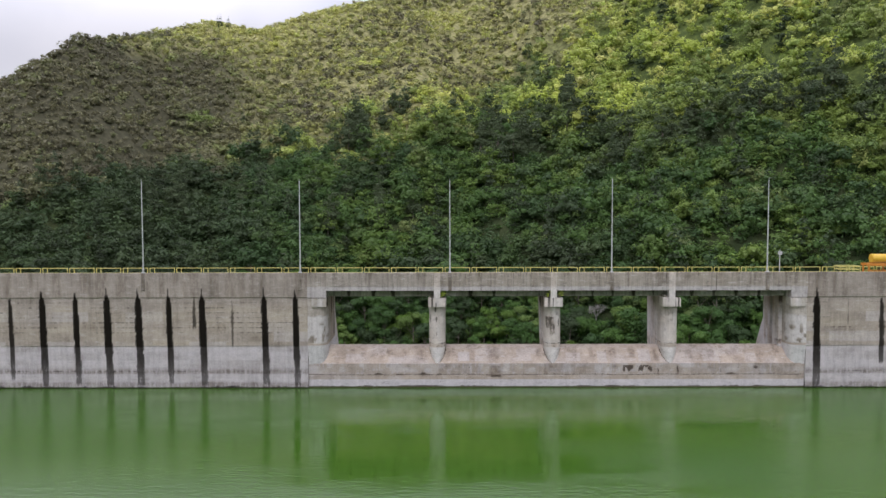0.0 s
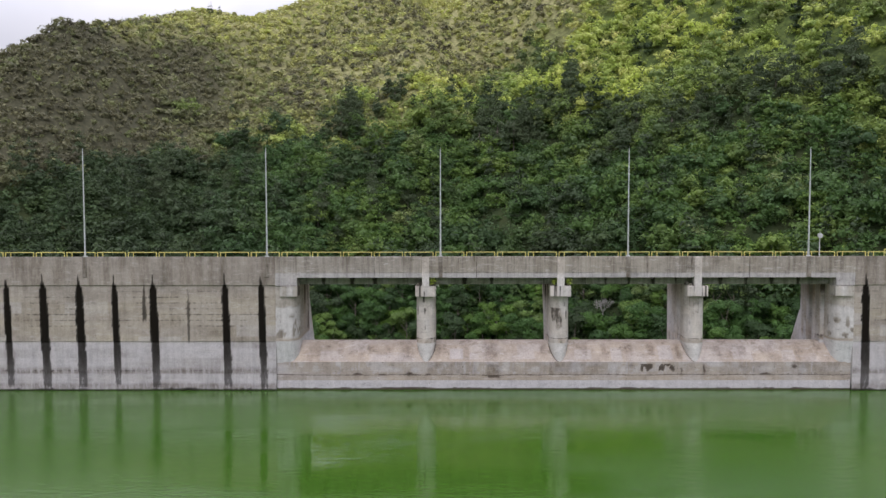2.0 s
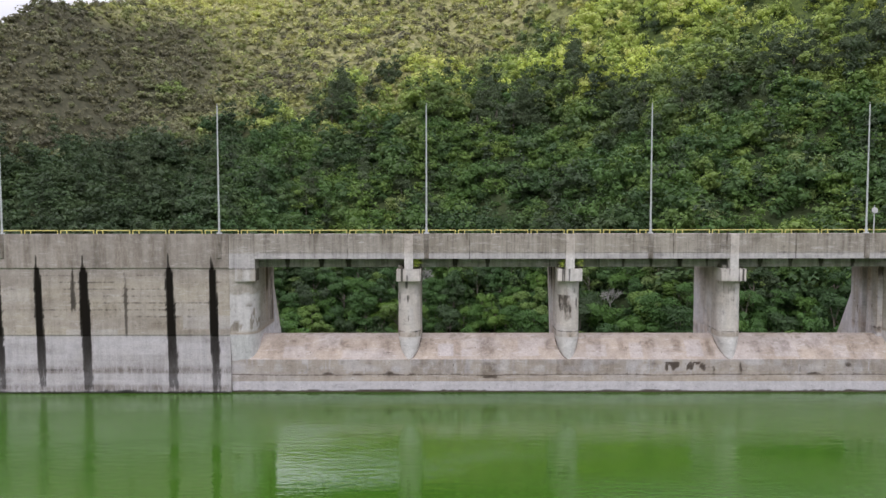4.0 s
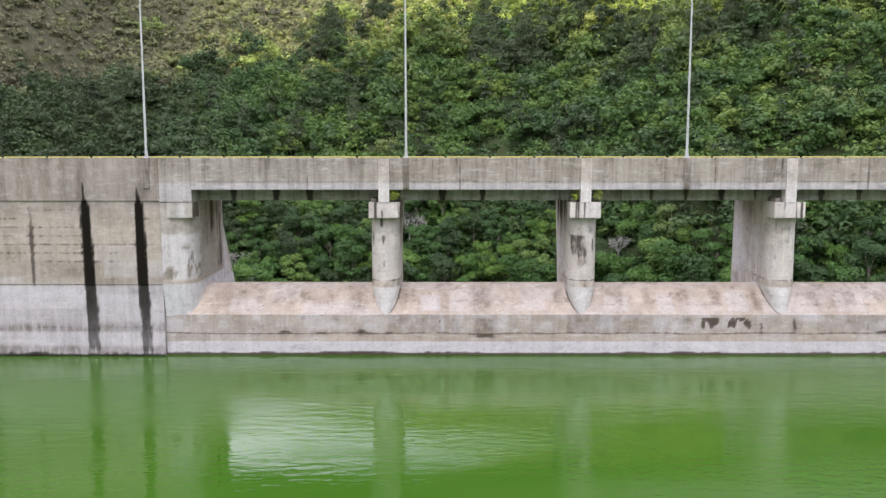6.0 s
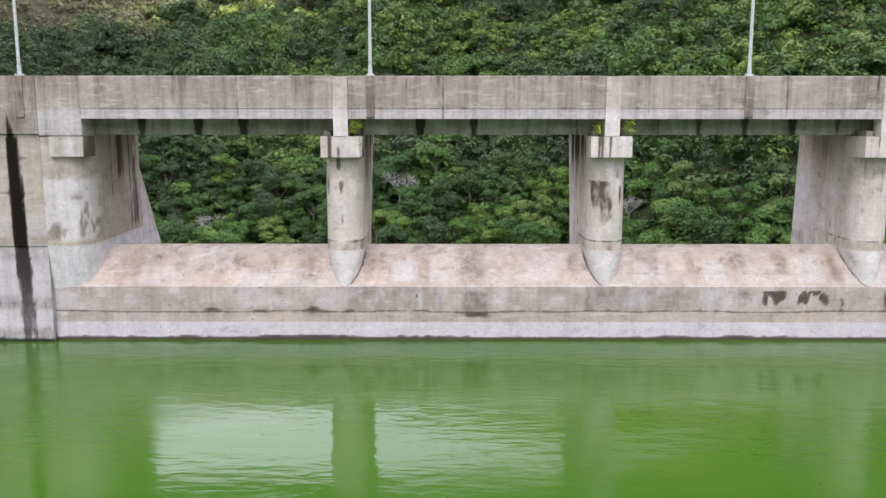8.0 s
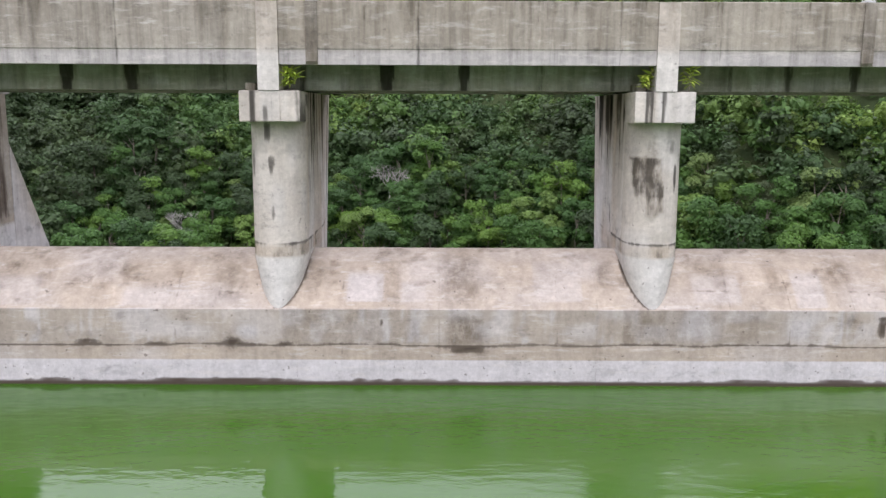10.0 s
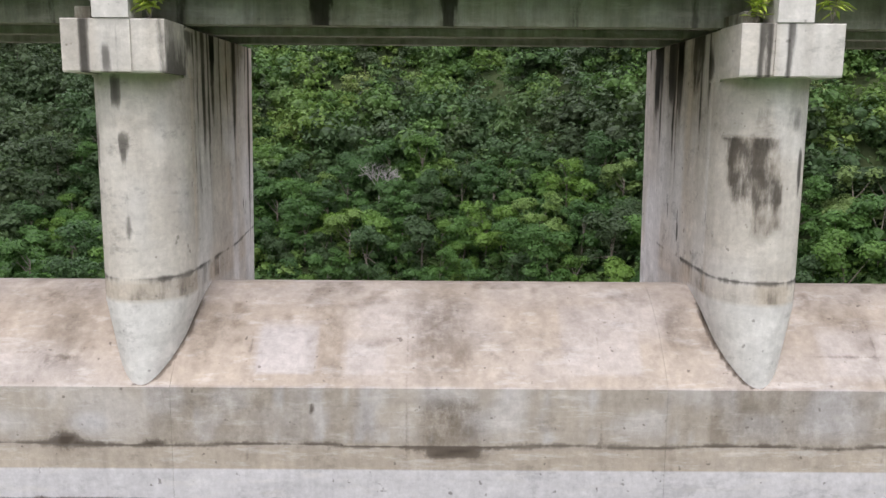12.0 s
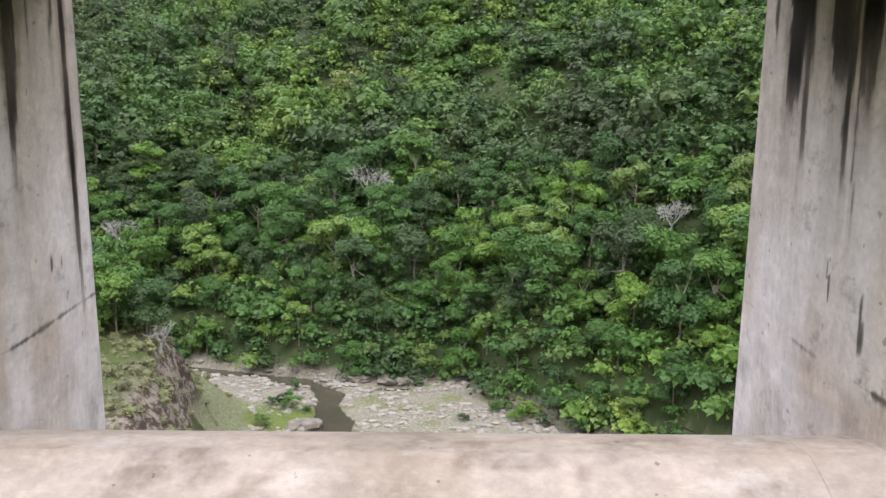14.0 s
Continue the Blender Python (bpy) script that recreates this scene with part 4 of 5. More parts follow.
def pier(cx, label):
    """A spillway pier: long shaft with a round nose, bracket cap, bearing strip up to the deck."""
    r, cy, tip = 0.96, 99.75, 98.70
    ob = thing("pier", label, "bridge pier", "spillway piers", at=(0, 0, 0))
    arc = [(cx - r * math.cos(math.pi * j / 24), cy - (cy - tip) * math.sin(math.pi * j / 24)) for j in range(25)]
    plan = arc + [(cx + r, REAR - 0.05), (cx + r - 0.05, REAR), (cx - r + 0.05, REAR), (cx - r, REAR - 0.05)]
    shaft = prism("shaft", plan, 2.0, 10.42, "z", 0.08, 0.11, pier_wear, True)
    p = points_of(shaft).astype(float)
    low, tail = np.clip((10.4 - p[:, 2]) / 5.9, 0, 1.3), ramp01(p[:, 1], 103.6, REAR)
    p[:, 1] += tail * (0.5 + 1.1 * low)
    p[:, 0] = cx + (p[:, 0] - cx) * (1 - tail * 0.34 * low)
    # the nose tapers to a cut-water where it runs down the crest
    taper = np.clip(0.62 + 0.38 * np.clip(p[:, 2] - 2.7, 0, 2) / 1.8, 0.62, 1)
    p[:, 0] = cx + (p[:, 0] - cx) * (1 - (1 - taper) * ramp01(p[:, 1], 102.2, 100.8))
    shaft.vertices.foreach_set("co", p.astype(np.float32).ravel())
    shaft.update()
    part("shaft", shaft, PIER, ob)
    cap_profile = [(98.18, 9.42), (98.2, 9.38), (99.5, 9.38), (99.5, 10.43), (98.2, 10.43), (98.18, 10.41)]
    part("bracket_cap", prism("bracket_cap", cap_profile, cx - 1.03, cx + 1.03, "x", 0.1, 0.1, pier_wear), PIER, ob)
    part("cap_strip", prism("cap_strip", [(98.13, 9.4), (98.177, 9.4), (98.177, 10.425), (98.13, 10.425)], cx - 0.36, cx + 0.36, "x", 0.1, 0.1, pier_wear), PIER, ob)
    part("rear_cap", prism("rear_cap", [(99.51, 9.33), (100.3, 9.33), (100.3, 10.42), (99.51, 10.42)], cx - 0.985, cx + 0.985, "x", 0.1, 0.1, pier_wear), PIER, ob)
    part("bearing_strip", prism("bearing_strip", [(FACE - 0.05, 10.44), (98.9, 10.44), (98.9, 11.28), (98.46, 11.28), (98.46, TOP_Z - 0.02), (FACE - 0.05, TOP_Z - 0.02)], cx - 0.36, cx + 0.36, "x", 0.2, 0.2, parapet_wear), PIER, ob)
    for px in (cx - 0.72, cx + 0.72):
        part("bearing_pad", box(px - 0.17, px + 0.17, 98.55, 100.2, 10.43, 10.475 if px > cx else 10.7, bevel=0.02), GIRDER, ob)
    return ob

for cx, label in zip(PIERS, ("grey concrete spillway pier with round nose and dark drips", "grey concrete spillway pier with black patch on its nose", "grey concrete spillway pier streaked with dark drips")):
    pier(cx, label)

def abutment(side, x, label):
    """The end block of the spillway with its bracket and the sloping training wall behind it."""
    ob = thing("abutment", label, "abutment", "spillway abutments")
    s = side
    edge = x - s * (2.17 if s > 0 else 1.89)
    x0, x1 = sorted((x, edge))
    turn = [(x - s * 0.9 * (1 - math.sin(math.pi * j / 20)), 99.7 - 1.4 * math.cos(math.pi * j / 20)) for j in range(11)]
    plan = [(edge, 98.26), (x - s * 1.2, 98.29)] + turn + [(x, REAR), (edge, REAR)]
    block = prism("end_block", plan, LIP_Z - 0.12, 10.42, "z", 0.1, 0.15, abutment_wear, True)
    p = points_of(block).astype(float)
    down = np.clip((BAND_Z - p[:, 2]) / 2.15, 0, 1)
    p[:, 1] += 0.385 * down * ramp01(p[:, 1], 100.2, 98.6)
    block.vertices.foreach_set("co", p.astype(np.float32).ravel())
    block.update()
    part("end_block", block, ABUTMENT, ob)
    part("coping", prism("coping", [(98.22, 10.43), (FACE + 0.01, 10.5), (FACE + 0.01, TOP_Z), (98.5, TOP_Z), (98.52, DECK_Z), (106.3, DECK_Z), (106.3, 10.43)], x0 + 0.01, x1 - 0.006, "x", 0.2, 0.2, parapet_wear, shown=lambda p, q: max(p[0], q[0]) < 98.5), PARAPET, ob)
    c0, c1 = sorted((x + s * 0.06, x - s * 1.65))
    part("bracket_cap", prism("bracket_cap", [(98.1, 9.42), (99.5, 9.42), (99.5, 10.42), (98.1, 10.42)], c0, c1, "x", 0.2, 0.2, pier_wear), ABUTMENT, ob)
    if s < 0:
        for y0, y1 in ((100.7, 102.6), (103.5, 105.6)):
            part("gate_guide", prism("gate_guide", [(x - 0.42, y0), (x - 0.003, y0), (x - 0.003, y1), (x - 0.42, y1)], 3.0, 10.41, "z", 0.2, 0.3, pier_wear), ABUTMENT, ob)
    t0, t1 = sorted((x + s * 0.02, x - s * 0.8))
    part("training_wall", prism("training_wall", [(REAR + 0.01, 8.3), (REAR + 3.2, 3.2), (REAR + 9.5, -8), (REAR + 9.5, -21), (REAR + 0.01, -21)], t0, t1, "x", 0.4, 0.4, pier_wear), ABUTMENT, ob)
    return ob

abutment(1, BAY_L, "concrete abutment with whitish scuffs beside the spillway")
abutment(-1, BAY_R, "grey concrete abutment at the far end of the spillway")

def bridge():
    ob = thing("deck_bridge", "concrete road bridge over the spillway with stained parapet", "bridge", kind="structure")
    edges = (BAY_L + 0.005, *PIERS, BAY_R - 0.005)
    for k, (a, b) in enumerate(zip(edges, edges[1:])):
        a2 = a + (0.37 if k else 0)
        b2 = b - (0.37 if k < 3 else 0)
        part("parapet_panel", prism("parapet_panel", [(FACE + 0.02, SOFFIT_Z), (FACE + 0.02, SOFFIT_Z + 0.5), (FACE, SOFFIT_Z + 0.52), (FACE, TOP_Z - 0.03), (FACE + 0.03, TOP_Z), (98.47, TOP_Z), (98.5, TOP_Z - 0.03), (98.5, SOFFIT_Z)], a2, b2, "x", 0.18, 0.14, parapet_wear), PARAPET, ob)
        part("deck_slab", prism("deck_slab", [(98.51, SOFFIT_Z + 0.12), (98.51, DECK_Z), (106.3, DECK_Z), (106.3, SOFFIT_Z + 0.12)], a + 0.01, b - 0.01, "x", 1.5, 1.5, parapet_wear), GIRDER, ob)
        for gy in (99.75, 102.4, 105.05):
            part("girder", prism("girder", [(gy, 10.48), (gy + 0.5, 10.48), (gy + 0.5, 10.66), (gy + 0.38, 10.76), (gy + 0.38, SOFFIT_Z + 0.11), (gy + 0.12, SOFFIT_Z + 0.11), (gy + 0.12, 10.76), (gy, 10.66)] if gy > 100 else
                                 [(gy, 10.48), (gy + 0.5, 10.48), (gy + 0.5, SOFFIT_Z + 0.11), (gy, SOFFIT_Z + 0.11)], a + 0.03, b - 0.03, "x", 0.12, 0.09 if gy < 100 else 0.4, girder_wear), GIRDER, ob)
        n = 4
        for i in range(n):
            x = a + (b - a) * (i + 0.75) / (n + 0.5)
            part("diaphragm", box(x - 0.14, x + 0.14, 100.26, 105.04, 10.72, SOFFIT_Z + 0.11), GIRDER, ob)
    return ob

# drain stains on the outer girder: place, half width, strength
GIRDER_DRAINS = [(-11.64, .22, 1.1), (-8.71, .25, 1.15), (-6.4, .24, 1.15), (-3.05, .13, .8), (-0.3, .15, .9), (2.72, .27, 1.2), (5.48, .2, 1.15), (8.2, .16, .75), (10.8, .12, .7), (15.0, .12, .8), (17.05, .15, .85), (19.4, .2, 1.0), (21.9, .22, 1.1), (24.2, .15, .8), (28.7, .22, 1.1), (31.3, .2, 1.0), (33.9, .22, 1.1), (36.6, .2, 1.0)]

def girder_wear(x, y, z):
    dark, soft = np.zeros_like(x), 0.45 * bumps(x * 0.9, y * 2) + 0.3 * bumps(x * 3.1, z * 0.7)
    for d, w, st in GIRDER_DRAINS:
        dark = np.maximum(dark, 0.66 * st * ramp01(w * (0.75 + 0.35 * ramp01(z, 10.5, 11.2)) - np.abs(x - d), -0.04, 0.05) * (y < 99.9))
        soft = np.maximum(soft, 0.7 * st * ramp01(1.6 * w - np.abs(x - d), 0.0, 0.12) * (y < 99.9))
    dark = np.maximum(dark, 0.5 * np.exp(-((z - 10.62) / 0.04) ** 2) * bumps(x * 0.8, 3.0))
    return dark, 0 * x, 0.35 * ramp01(bumps(x * 1.1, z * 2.5), 0.5, 0.8), np.clip(soft, 0, 0.8)

bridge()

# pilasters under the poles, and the poles
POLES = (-35.33, -17.08, 0.29, 19.02, 37.0)

def light_pole(x):
    ob = thing("light_pole", "slim grey steel pole on the parapet", "pole", "poles along the parapet", at=(x, 98.36, TOP_Z))
    plate = part("base_plate", box(-0.2, 0.2, -0.14, 0.14, 0.0, 0.06, bevel=0.01), STEEL, ob)
    for bx, by in ((-0.15, -0.1), (0.15, -0.1), (-0.15, 0.1), (0.15, 0.1)):
        part("bolt", tube((bx, by, 0.05), (bx, by, 0.12), 0.022, 0.022, 6), STEEL, plate)
    part("base_sleeve", tube((0, 0, 0.06), (0, 0, 0.5), 0.11, 0.1, 10), STEEL, ob)
    part("shaft", tube((0, 0, 0.5), (0, 0, 10.6), 0.085, 0.05, 10), STEEL, ob)
    part("tip", tube((0, 0, 10.6), (0, 0, 10.85), 0.03, 0.015, 6), STEEL, ob)
    return ob

for x in POLES:
    light_pole(x)
    part("pilaster", prism("pilaster", [(FACE - 0.07, SOFFIT_Z + 0.1), (FACE - 0.004, SOFFIT_Z), (FACE - 0.004, TOP_Z - 0.01), (FACE - 0.07, TOP_Z - 0.01)], x - 0.2, x + 0.2, "x", 0.2, 0.2,
                           lambda x, y, z: (0.25 * bumps(x * 6, z * 0.7), 0 * x, 0 * x, 0.25 + 0.6 * bumps(x * 7, z * 0.9))), PARAPET, None)
for ob in [o for o in scene.objects if o.name.startswith("pilaster")]:
    tagged(ob, "dark-streaked concrete pilaster under a pole", "pilaster", "parapet pilasters", "structure")

def rail_panel(x, w):
    """One welded panel of the railing on the deck's downstream edge."""
    ob = thing("railing_panel", "yellow painted steel railing panel on the deck edge", "railing", "railing panels", at=(x, 106.05, DECK_Z))
    t = 0.035
    part("top_rail", box(0, w, -t, t, 1.02, 1.1, bevel=0.008), YELLOW, ob)
    part("bottom_rail", box(0, w, -t, t, 0.42, 0.49, bevel=0.008), YELLOW, ob)
    for px in (0.0, w - 0.08, w * 0.18):
        part("post", box(px, px + 0.08, -t - 0.006, t + 0.006, 0.0, 1.03, bevel=0.008), YELLOW, ob)
    return ob

first = rail_panel(-57.45, 3.15)
for k in range(1, 37):
    copy_thing(first, pose(-57.45 + 3.36 * k, 106.05, DECK_Z))

def deck_lamp():
    ob = thing("deck_lamp", "short grey post lamp with a round head", "lamp", at=(41.25, 105.6, DECK_Z))
    part("base_plate", box(-0.14, 0.14, -0.14, 0.14, 0, 0.03, bevel=0.006), STEEL, ob)
    part("post", tube((0, 0, 0.03), (0, 0, 2.6), 0.06, 0.05), STEEL, ob)
    bm = bmesh.new()
    bmesh.ops.create_cone(bm, cap_ends=True, segments=20, radius1=0.27, radius2=0.27, depth=0.14, matrix=Matrix.Translation((0, -0.1, 2.85)) @ Matrix.Rotation(radians(90), 4, "X"))
    part("head", bm, STEEL, ob)
    part("bracket", tube((0, 0, 2.55), (0, 0, 3.3), 0.03, 0.03, 6), STEEL, ob)
    return ob

deck_lamp()

def hoist():
    ob = thing("hoist_frame", "orange steel frame on the deck carrying a tank", "hoist frame", at=(50.0, 101.0, DECK_Z))
    for x in (0.0, 2.4, 4.8):
        for y in (0.0, 1.4):
            part("leg", box(x, x + 0.16, y, y + 0.16, 0, 1.55, bevel=0.01), ORANGE, ob)
    for y in (0.0, 1.4):
        part("beam", box(-0.2, 5.2, y - 0.02, y + 0.18, 1.55, 1.85, bevel=0.01), ORANGE, ob)
        part("mid_beam", box(0.1, 5.0, y + 0.04, y + 0.12, 0.9, 1.0, bevel=0.005), ORANGE, ob)
    tank = thing("tank", "yellow cylindrical steel tank lying on an orange frame", "tank", at=(50.6, 101.75, DECK_Z + 1.85))
    bm = bmesh.new()
    bmesh.ops.create_cone(bm, cap_ends=True, segments=28, radius1=0.52, radius2=0.52, depth=4.6, matrix=Matrix.Translation((2.3, 0, 0.58)) @ Matrix.Rotation(radians(90), 4, "Y"))
    bmesh.ops.bevel(bm, geom=[e for e in bm.edges if abs(e.calc_face_angle(0) - math.pi / 2) < 0.1], offset=0.06, segments=3, affect="EDGES", profile=0.5)
    part("shell", bm, TANK_PAINT, tank)
    for x in (0.06, 2.3, 4.5):
        bm = bmesh.new()
        bmesh.ops.create_cone(bm, cap_ends=True, segments=28, radius1=0.545, radius2=0.545, depth=0.08, matrix=Matrix.Translation((x, 0, 0.58)) @ Matrix.Rotation(radians(90), 4, "Y"))
        part("band", bm, TANK_PAINT, tank)
        part("saddle", box(x - 0.08, x + 0.08, -0.4, 0.4, 0.0, 0.16), ORANGE, tank)
    guard = thing("guard_rail", "bright yellow tubular guard rail round a deck hatch", "railing", at=(46.3, 100.2, DECK_Z))
    corners = ((0, 0), (2.35, 0), (2.35, 1.6), (0, 1.6))
    for k, (a, b) in enumerate(zip(corners, corners[1:] + corners[:1])):
        part("post", tube((*a, 0), (*a, 1.6), 0.045, 0.045), YELLOW, guard)
        part("rail", tube((*a, 1.58), (*b, 1.58), 0.045, 0.045), YELLOW, guard)
        part("mid_rail", tube((*a, 1.2), (*b, 1.2), 0.04, 0.04), YELLOW, guard)

hoist()

# ---- vegetation ----
ICO = np.array([(0, 0, 1), *[(0.894 * math.cos(k * 1.2566), 0.894 * math.sin(k * 1.2566), 0.447) for k in range(5)],
                *[(0.894 * math.cos(k * 1.2566 + 0.628), 0.894 * math.sin(k * 1.2566 + 0.628), -0.447) for k in range(5)], (0, 0, -1)])
ICO_TRI = np.array([(0, 1, 2), (0, 2, 3), (0, 3, 4), (0, 4, 5), (0, 5, 1), (1, 6, 2), (2, 7, 3), (3, 8, 4), (4, 9, 5), (5, 10, 1), (2, 6, 7), (3, 7, 8), (4, 8, 9), (5, 9, 10), (1, 10, 6)])

def crown(rs, lobes, count, size, flat=0.7, up=0.45, core=0.7, inner_shade=0.2, mess=0.45):
    """Small leaf sprays, one triangle each, over a heap of lobes, rows (x, y, z, radius), round leaf-coloured filler
    blobs that close the gaps. Returns corners and a tone for each.
    """
    lobes = np.asarray(lobes, float)
    area = lobes[:, 3] ** 2
    pick = rs.choice(len(lobes), count, p=area / area.sum())
    d = rs.normal(size=(count, 3))
    d[:, 2] = np.where(rs.rand(count) < 0.75, np.abs(d[:, 2]), d[:, 2])
    d /= np.linalg.norm(d, axis=1)[:, None]
    # leaves gather in tufts on each lobe
    tuft = 0.88 + 0.24 * bumps(d[:, 0] * 2.2 + 7 * pick, d[:, 1] * 2.2 + d[:, 2] * 1.9)
    r = lobes[pick, 3] * tuft * (0.82 + 0.24 * rs.rand(count))
    c = lobes[pick, :3] + d * r[:, None] * (1, 1, flat)
    nrm = d * 0.8 + rs.normal(size=(count, 3)) * mess + (0, 0, up)
    nrm /= np.linalg.norm(nrm, axis=1)[:, None]
    t = np.cross(nrm, rs.normal(size=(count, 3)))
    t /= np.linalg.norm(t, axis=1)[:, None]
    b = np.cross(nrm, t)
    s = size * (0.6 + 0.9 * rs.rand(count))[:, None]
    k = rs.uniform(-0.5, 0.5, (count, 1))
    droop = nrm * s * 0.25
    q = np.stack([c - t * s - b * s * 0.55, c + t * s * (0.6 + k) - b * s * 0.75 - droop, c + t * s * k + b * s * 0.95], 1)
    # tone painted darker in tuft hollows, lighter on upward leaves, as light falls
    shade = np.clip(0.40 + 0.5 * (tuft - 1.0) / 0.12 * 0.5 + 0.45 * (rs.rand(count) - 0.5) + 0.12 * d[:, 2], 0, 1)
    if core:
        # filler blobs; inner_shade puts the crown's inner shade into their leaf colour
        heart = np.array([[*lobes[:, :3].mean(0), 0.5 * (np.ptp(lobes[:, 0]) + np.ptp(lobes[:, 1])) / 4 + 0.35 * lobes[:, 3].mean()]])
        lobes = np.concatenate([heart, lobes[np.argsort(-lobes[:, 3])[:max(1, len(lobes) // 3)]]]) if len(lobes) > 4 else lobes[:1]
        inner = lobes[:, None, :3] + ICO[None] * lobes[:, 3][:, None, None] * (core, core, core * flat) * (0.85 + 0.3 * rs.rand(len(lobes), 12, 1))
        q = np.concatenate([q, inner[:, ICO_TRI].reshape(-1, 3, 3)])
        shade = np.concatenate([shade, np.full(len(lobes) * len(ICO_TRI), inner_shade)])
    return q, shade

def tree_lobes(rs, height, spread, kind):
    out = []
    if kind == "pine":
        for k in range(11):
            f = k / 10
            z = height * (0.16 + 0.82 * f) + (0.5 * rs.normal() if f < 0.9 else 0)
            reach = spread * (1 - f) ** 0.75 * (0.7 + 0.4 * rs.rand())
            for j in range(3 if f < 0.75 else 1):
                a = rs.rand() * 6.283
                out.append((math.cos(a) * reach * 0.55, math.sin(a) * reach * 0.55, z, max(0.28, reach * (0.38 + 0.25 * rs.rand()))))
    elif kind == "full":
        for k in range(15):
            a, q = rs.rand() * 6.283, rs.rand() ** 0.5 * spread * 0.85
            out.append((math.cos(a) * q, math.sin(a) * q, height * (0.08 + 0.78 * rs.rand() ** 0.8 * (1 - 0.55 * (q / spread) ** 2)), spread * (0.30 + 0.2 * rs.rand())))
    elif kind == "bush":
        for k in range(3):
            a, q = rs.rand() * 6.283, rs.rand() ** 0.5 * spread * 0.55
            out.append((math.cos(a) * q, math.sin(a) * q, height * (0.3 + 0.3 * rs.rand()), spread * (0.45 + 0.25 * rs.rand())))
    else:
        for k in range(13):
            a, q = rs.rand() * 6.283, rs.rand() ** 0.5 * spread * 0.8
            out.append((math.cos(a) * q, math.sin(a) * q, height * (0.30 + 0.62 * rs.rand() * (1 - 0.55 * (q / spread) ** 2)), spread * (0.24 + 0.22 * rs.rand())))
    return out

def leaf_mesh(name, q, shade, tint=None, dry=None):
    n = len(q)
    me = quads_mesh(name, q.reshape(-1, 3), np.arange(n * 3).reshape(n, 3))
    col = np.zeros((n, 3))
    col[:, 2] = shade
    if tint is not None:
        col[:, 0], col[:, 1] = tint, dry
        col = np.column_stack([col, np.ones(n)])
    paint(me, "leaf", np.repeat(col, 3, 0))
    return me

def limbs(rs, height, spread, lobes, thick=0.16):
    bm = bmesh.new()
    top = Vector((rs.normal() * 0.3, rs.normal() * 0.3, height * 0.55))
    add_tube(bm, (0, 0, -1.0), top, thick, thick * 0.6, 7)
    for x, y, z, r in lobes[:6]:
        start = top * (0.6 + 0.4 * rs.rand())
        add_tube(bm, start, (x, y, z), thick * 0.45, thick * 0.12, 5)
    return bm

rs = np.random.RandomState(11)
KINDS = []
for k in range(8):
    kind = "pine" if k == 7 else "broad"
    height, spread = (8.0 + 3 * rs.rand(), 3.0 + 1.1 * rs.rand()) if kind == "broad" else (13.0, 2.8)
    lobes = tree_lobes(rs, height, spread, kind)
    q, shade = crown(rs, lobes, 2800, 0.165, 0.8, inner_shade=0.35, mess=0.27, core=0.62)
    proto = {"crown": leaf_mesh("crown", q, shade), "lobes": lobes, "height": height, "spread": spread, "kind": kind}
    bm = limbs(rs, height, spread, lobes)
    proto["trunk"] = bpy.data.meshes.new("trunk")
    bm.to_mesh(proto["trunk"])
    bm.free()
    KINDS.append(proto)

def near_tree(p, x, y, z, turn, s, label, mat=None):
    ob = thing("tree", label, "tree", "trees on the river bank", at=(x, y, z))
    ob.rotation_euler = (0, 0, turn)
    ob.scale = (s, s, s)
    part("trunk", p["trunk"], BARK, ob)
    part("crown", p["crown"], PINE_LEAVES if p["kind"] == "pine" else mat or LEAVES, ob)
    return ob

# trees that stand singly near the river, then the woods behind as one mass
spots = []
for k in range(9000):
    x = rs.uniform(-58, 72)
    y = rs.uniform(112, 245)
    foot = float(np.interp(x, FOOT_X, FOOT_Y))
    if y < foot - (1.5 if x < -3 else 0.0) or y > foot + 31:
        continue
    gap = 3.5
    if math.hypot(x + 4.9, y - 219) < 4.4 or math.hypot(x - 33.8, y - 192) < 3.5 or math.hypot(x + 40, y - 212) < 4:
        continue
    if stream_distance(x, y) < 2.6:
        continue
    if any((x - a) ** 2 + (y - b) ** 2 < gap * gap for a, b, *_ in spots):
        continue
    spots.append((x, y))
    if len(spots) >= 290:
        break
for x, y in spots:
    foot = float(np.interp(x, FOOT_X, FOOT_Y))
    z = float(land(x, y))
    edge = y < foot + 8
    p = KINDS[rs.randint(7)] if rs.rand() > 0.06 else KINDS[7]
    s = (0.5 + 0.35 * rs.rand()) if edge else (0.75 + 0.45 * rs.rand())
    near_tree(p, x, y, z - 0.3, rs.rand() * 6.28, s * (0.9 if p["kind"] == "pine" else 1.0), "broad leafy green tree on the river bank" if p["kind"] == "broad" else "dark narrow pine among broad-leaved trees")

for x, y, k, s in ((-19.4, 164, 1, 0.62), (-20.8, 166.5, 2, 0.75), (-22.0, 163.5, 5, 0.8), (-23.6, 166, 3, 0.9), (-24.5, 162, 6, 0.8), (-26.5, 165, 0, 0.95), (-29, 161, 2, 0.8), (-31.5, 168, 4, 0.9), (-22.5, 169, 0, 0.75), (-27.0, 171, 1, 1.0), (-36, 165, 5, 0.85), (-41, 172, 3, 0.9), (-35, 176, 6, 0.8), (-47, 164, 1, 0.9), (-44, 176, 2, 0.95)):
    near_tree(KINDS[k], x, y, float(land(x, y)) - 0.2, x, s, "light green leafy tree on top of the bank", BANK_LEAVES)

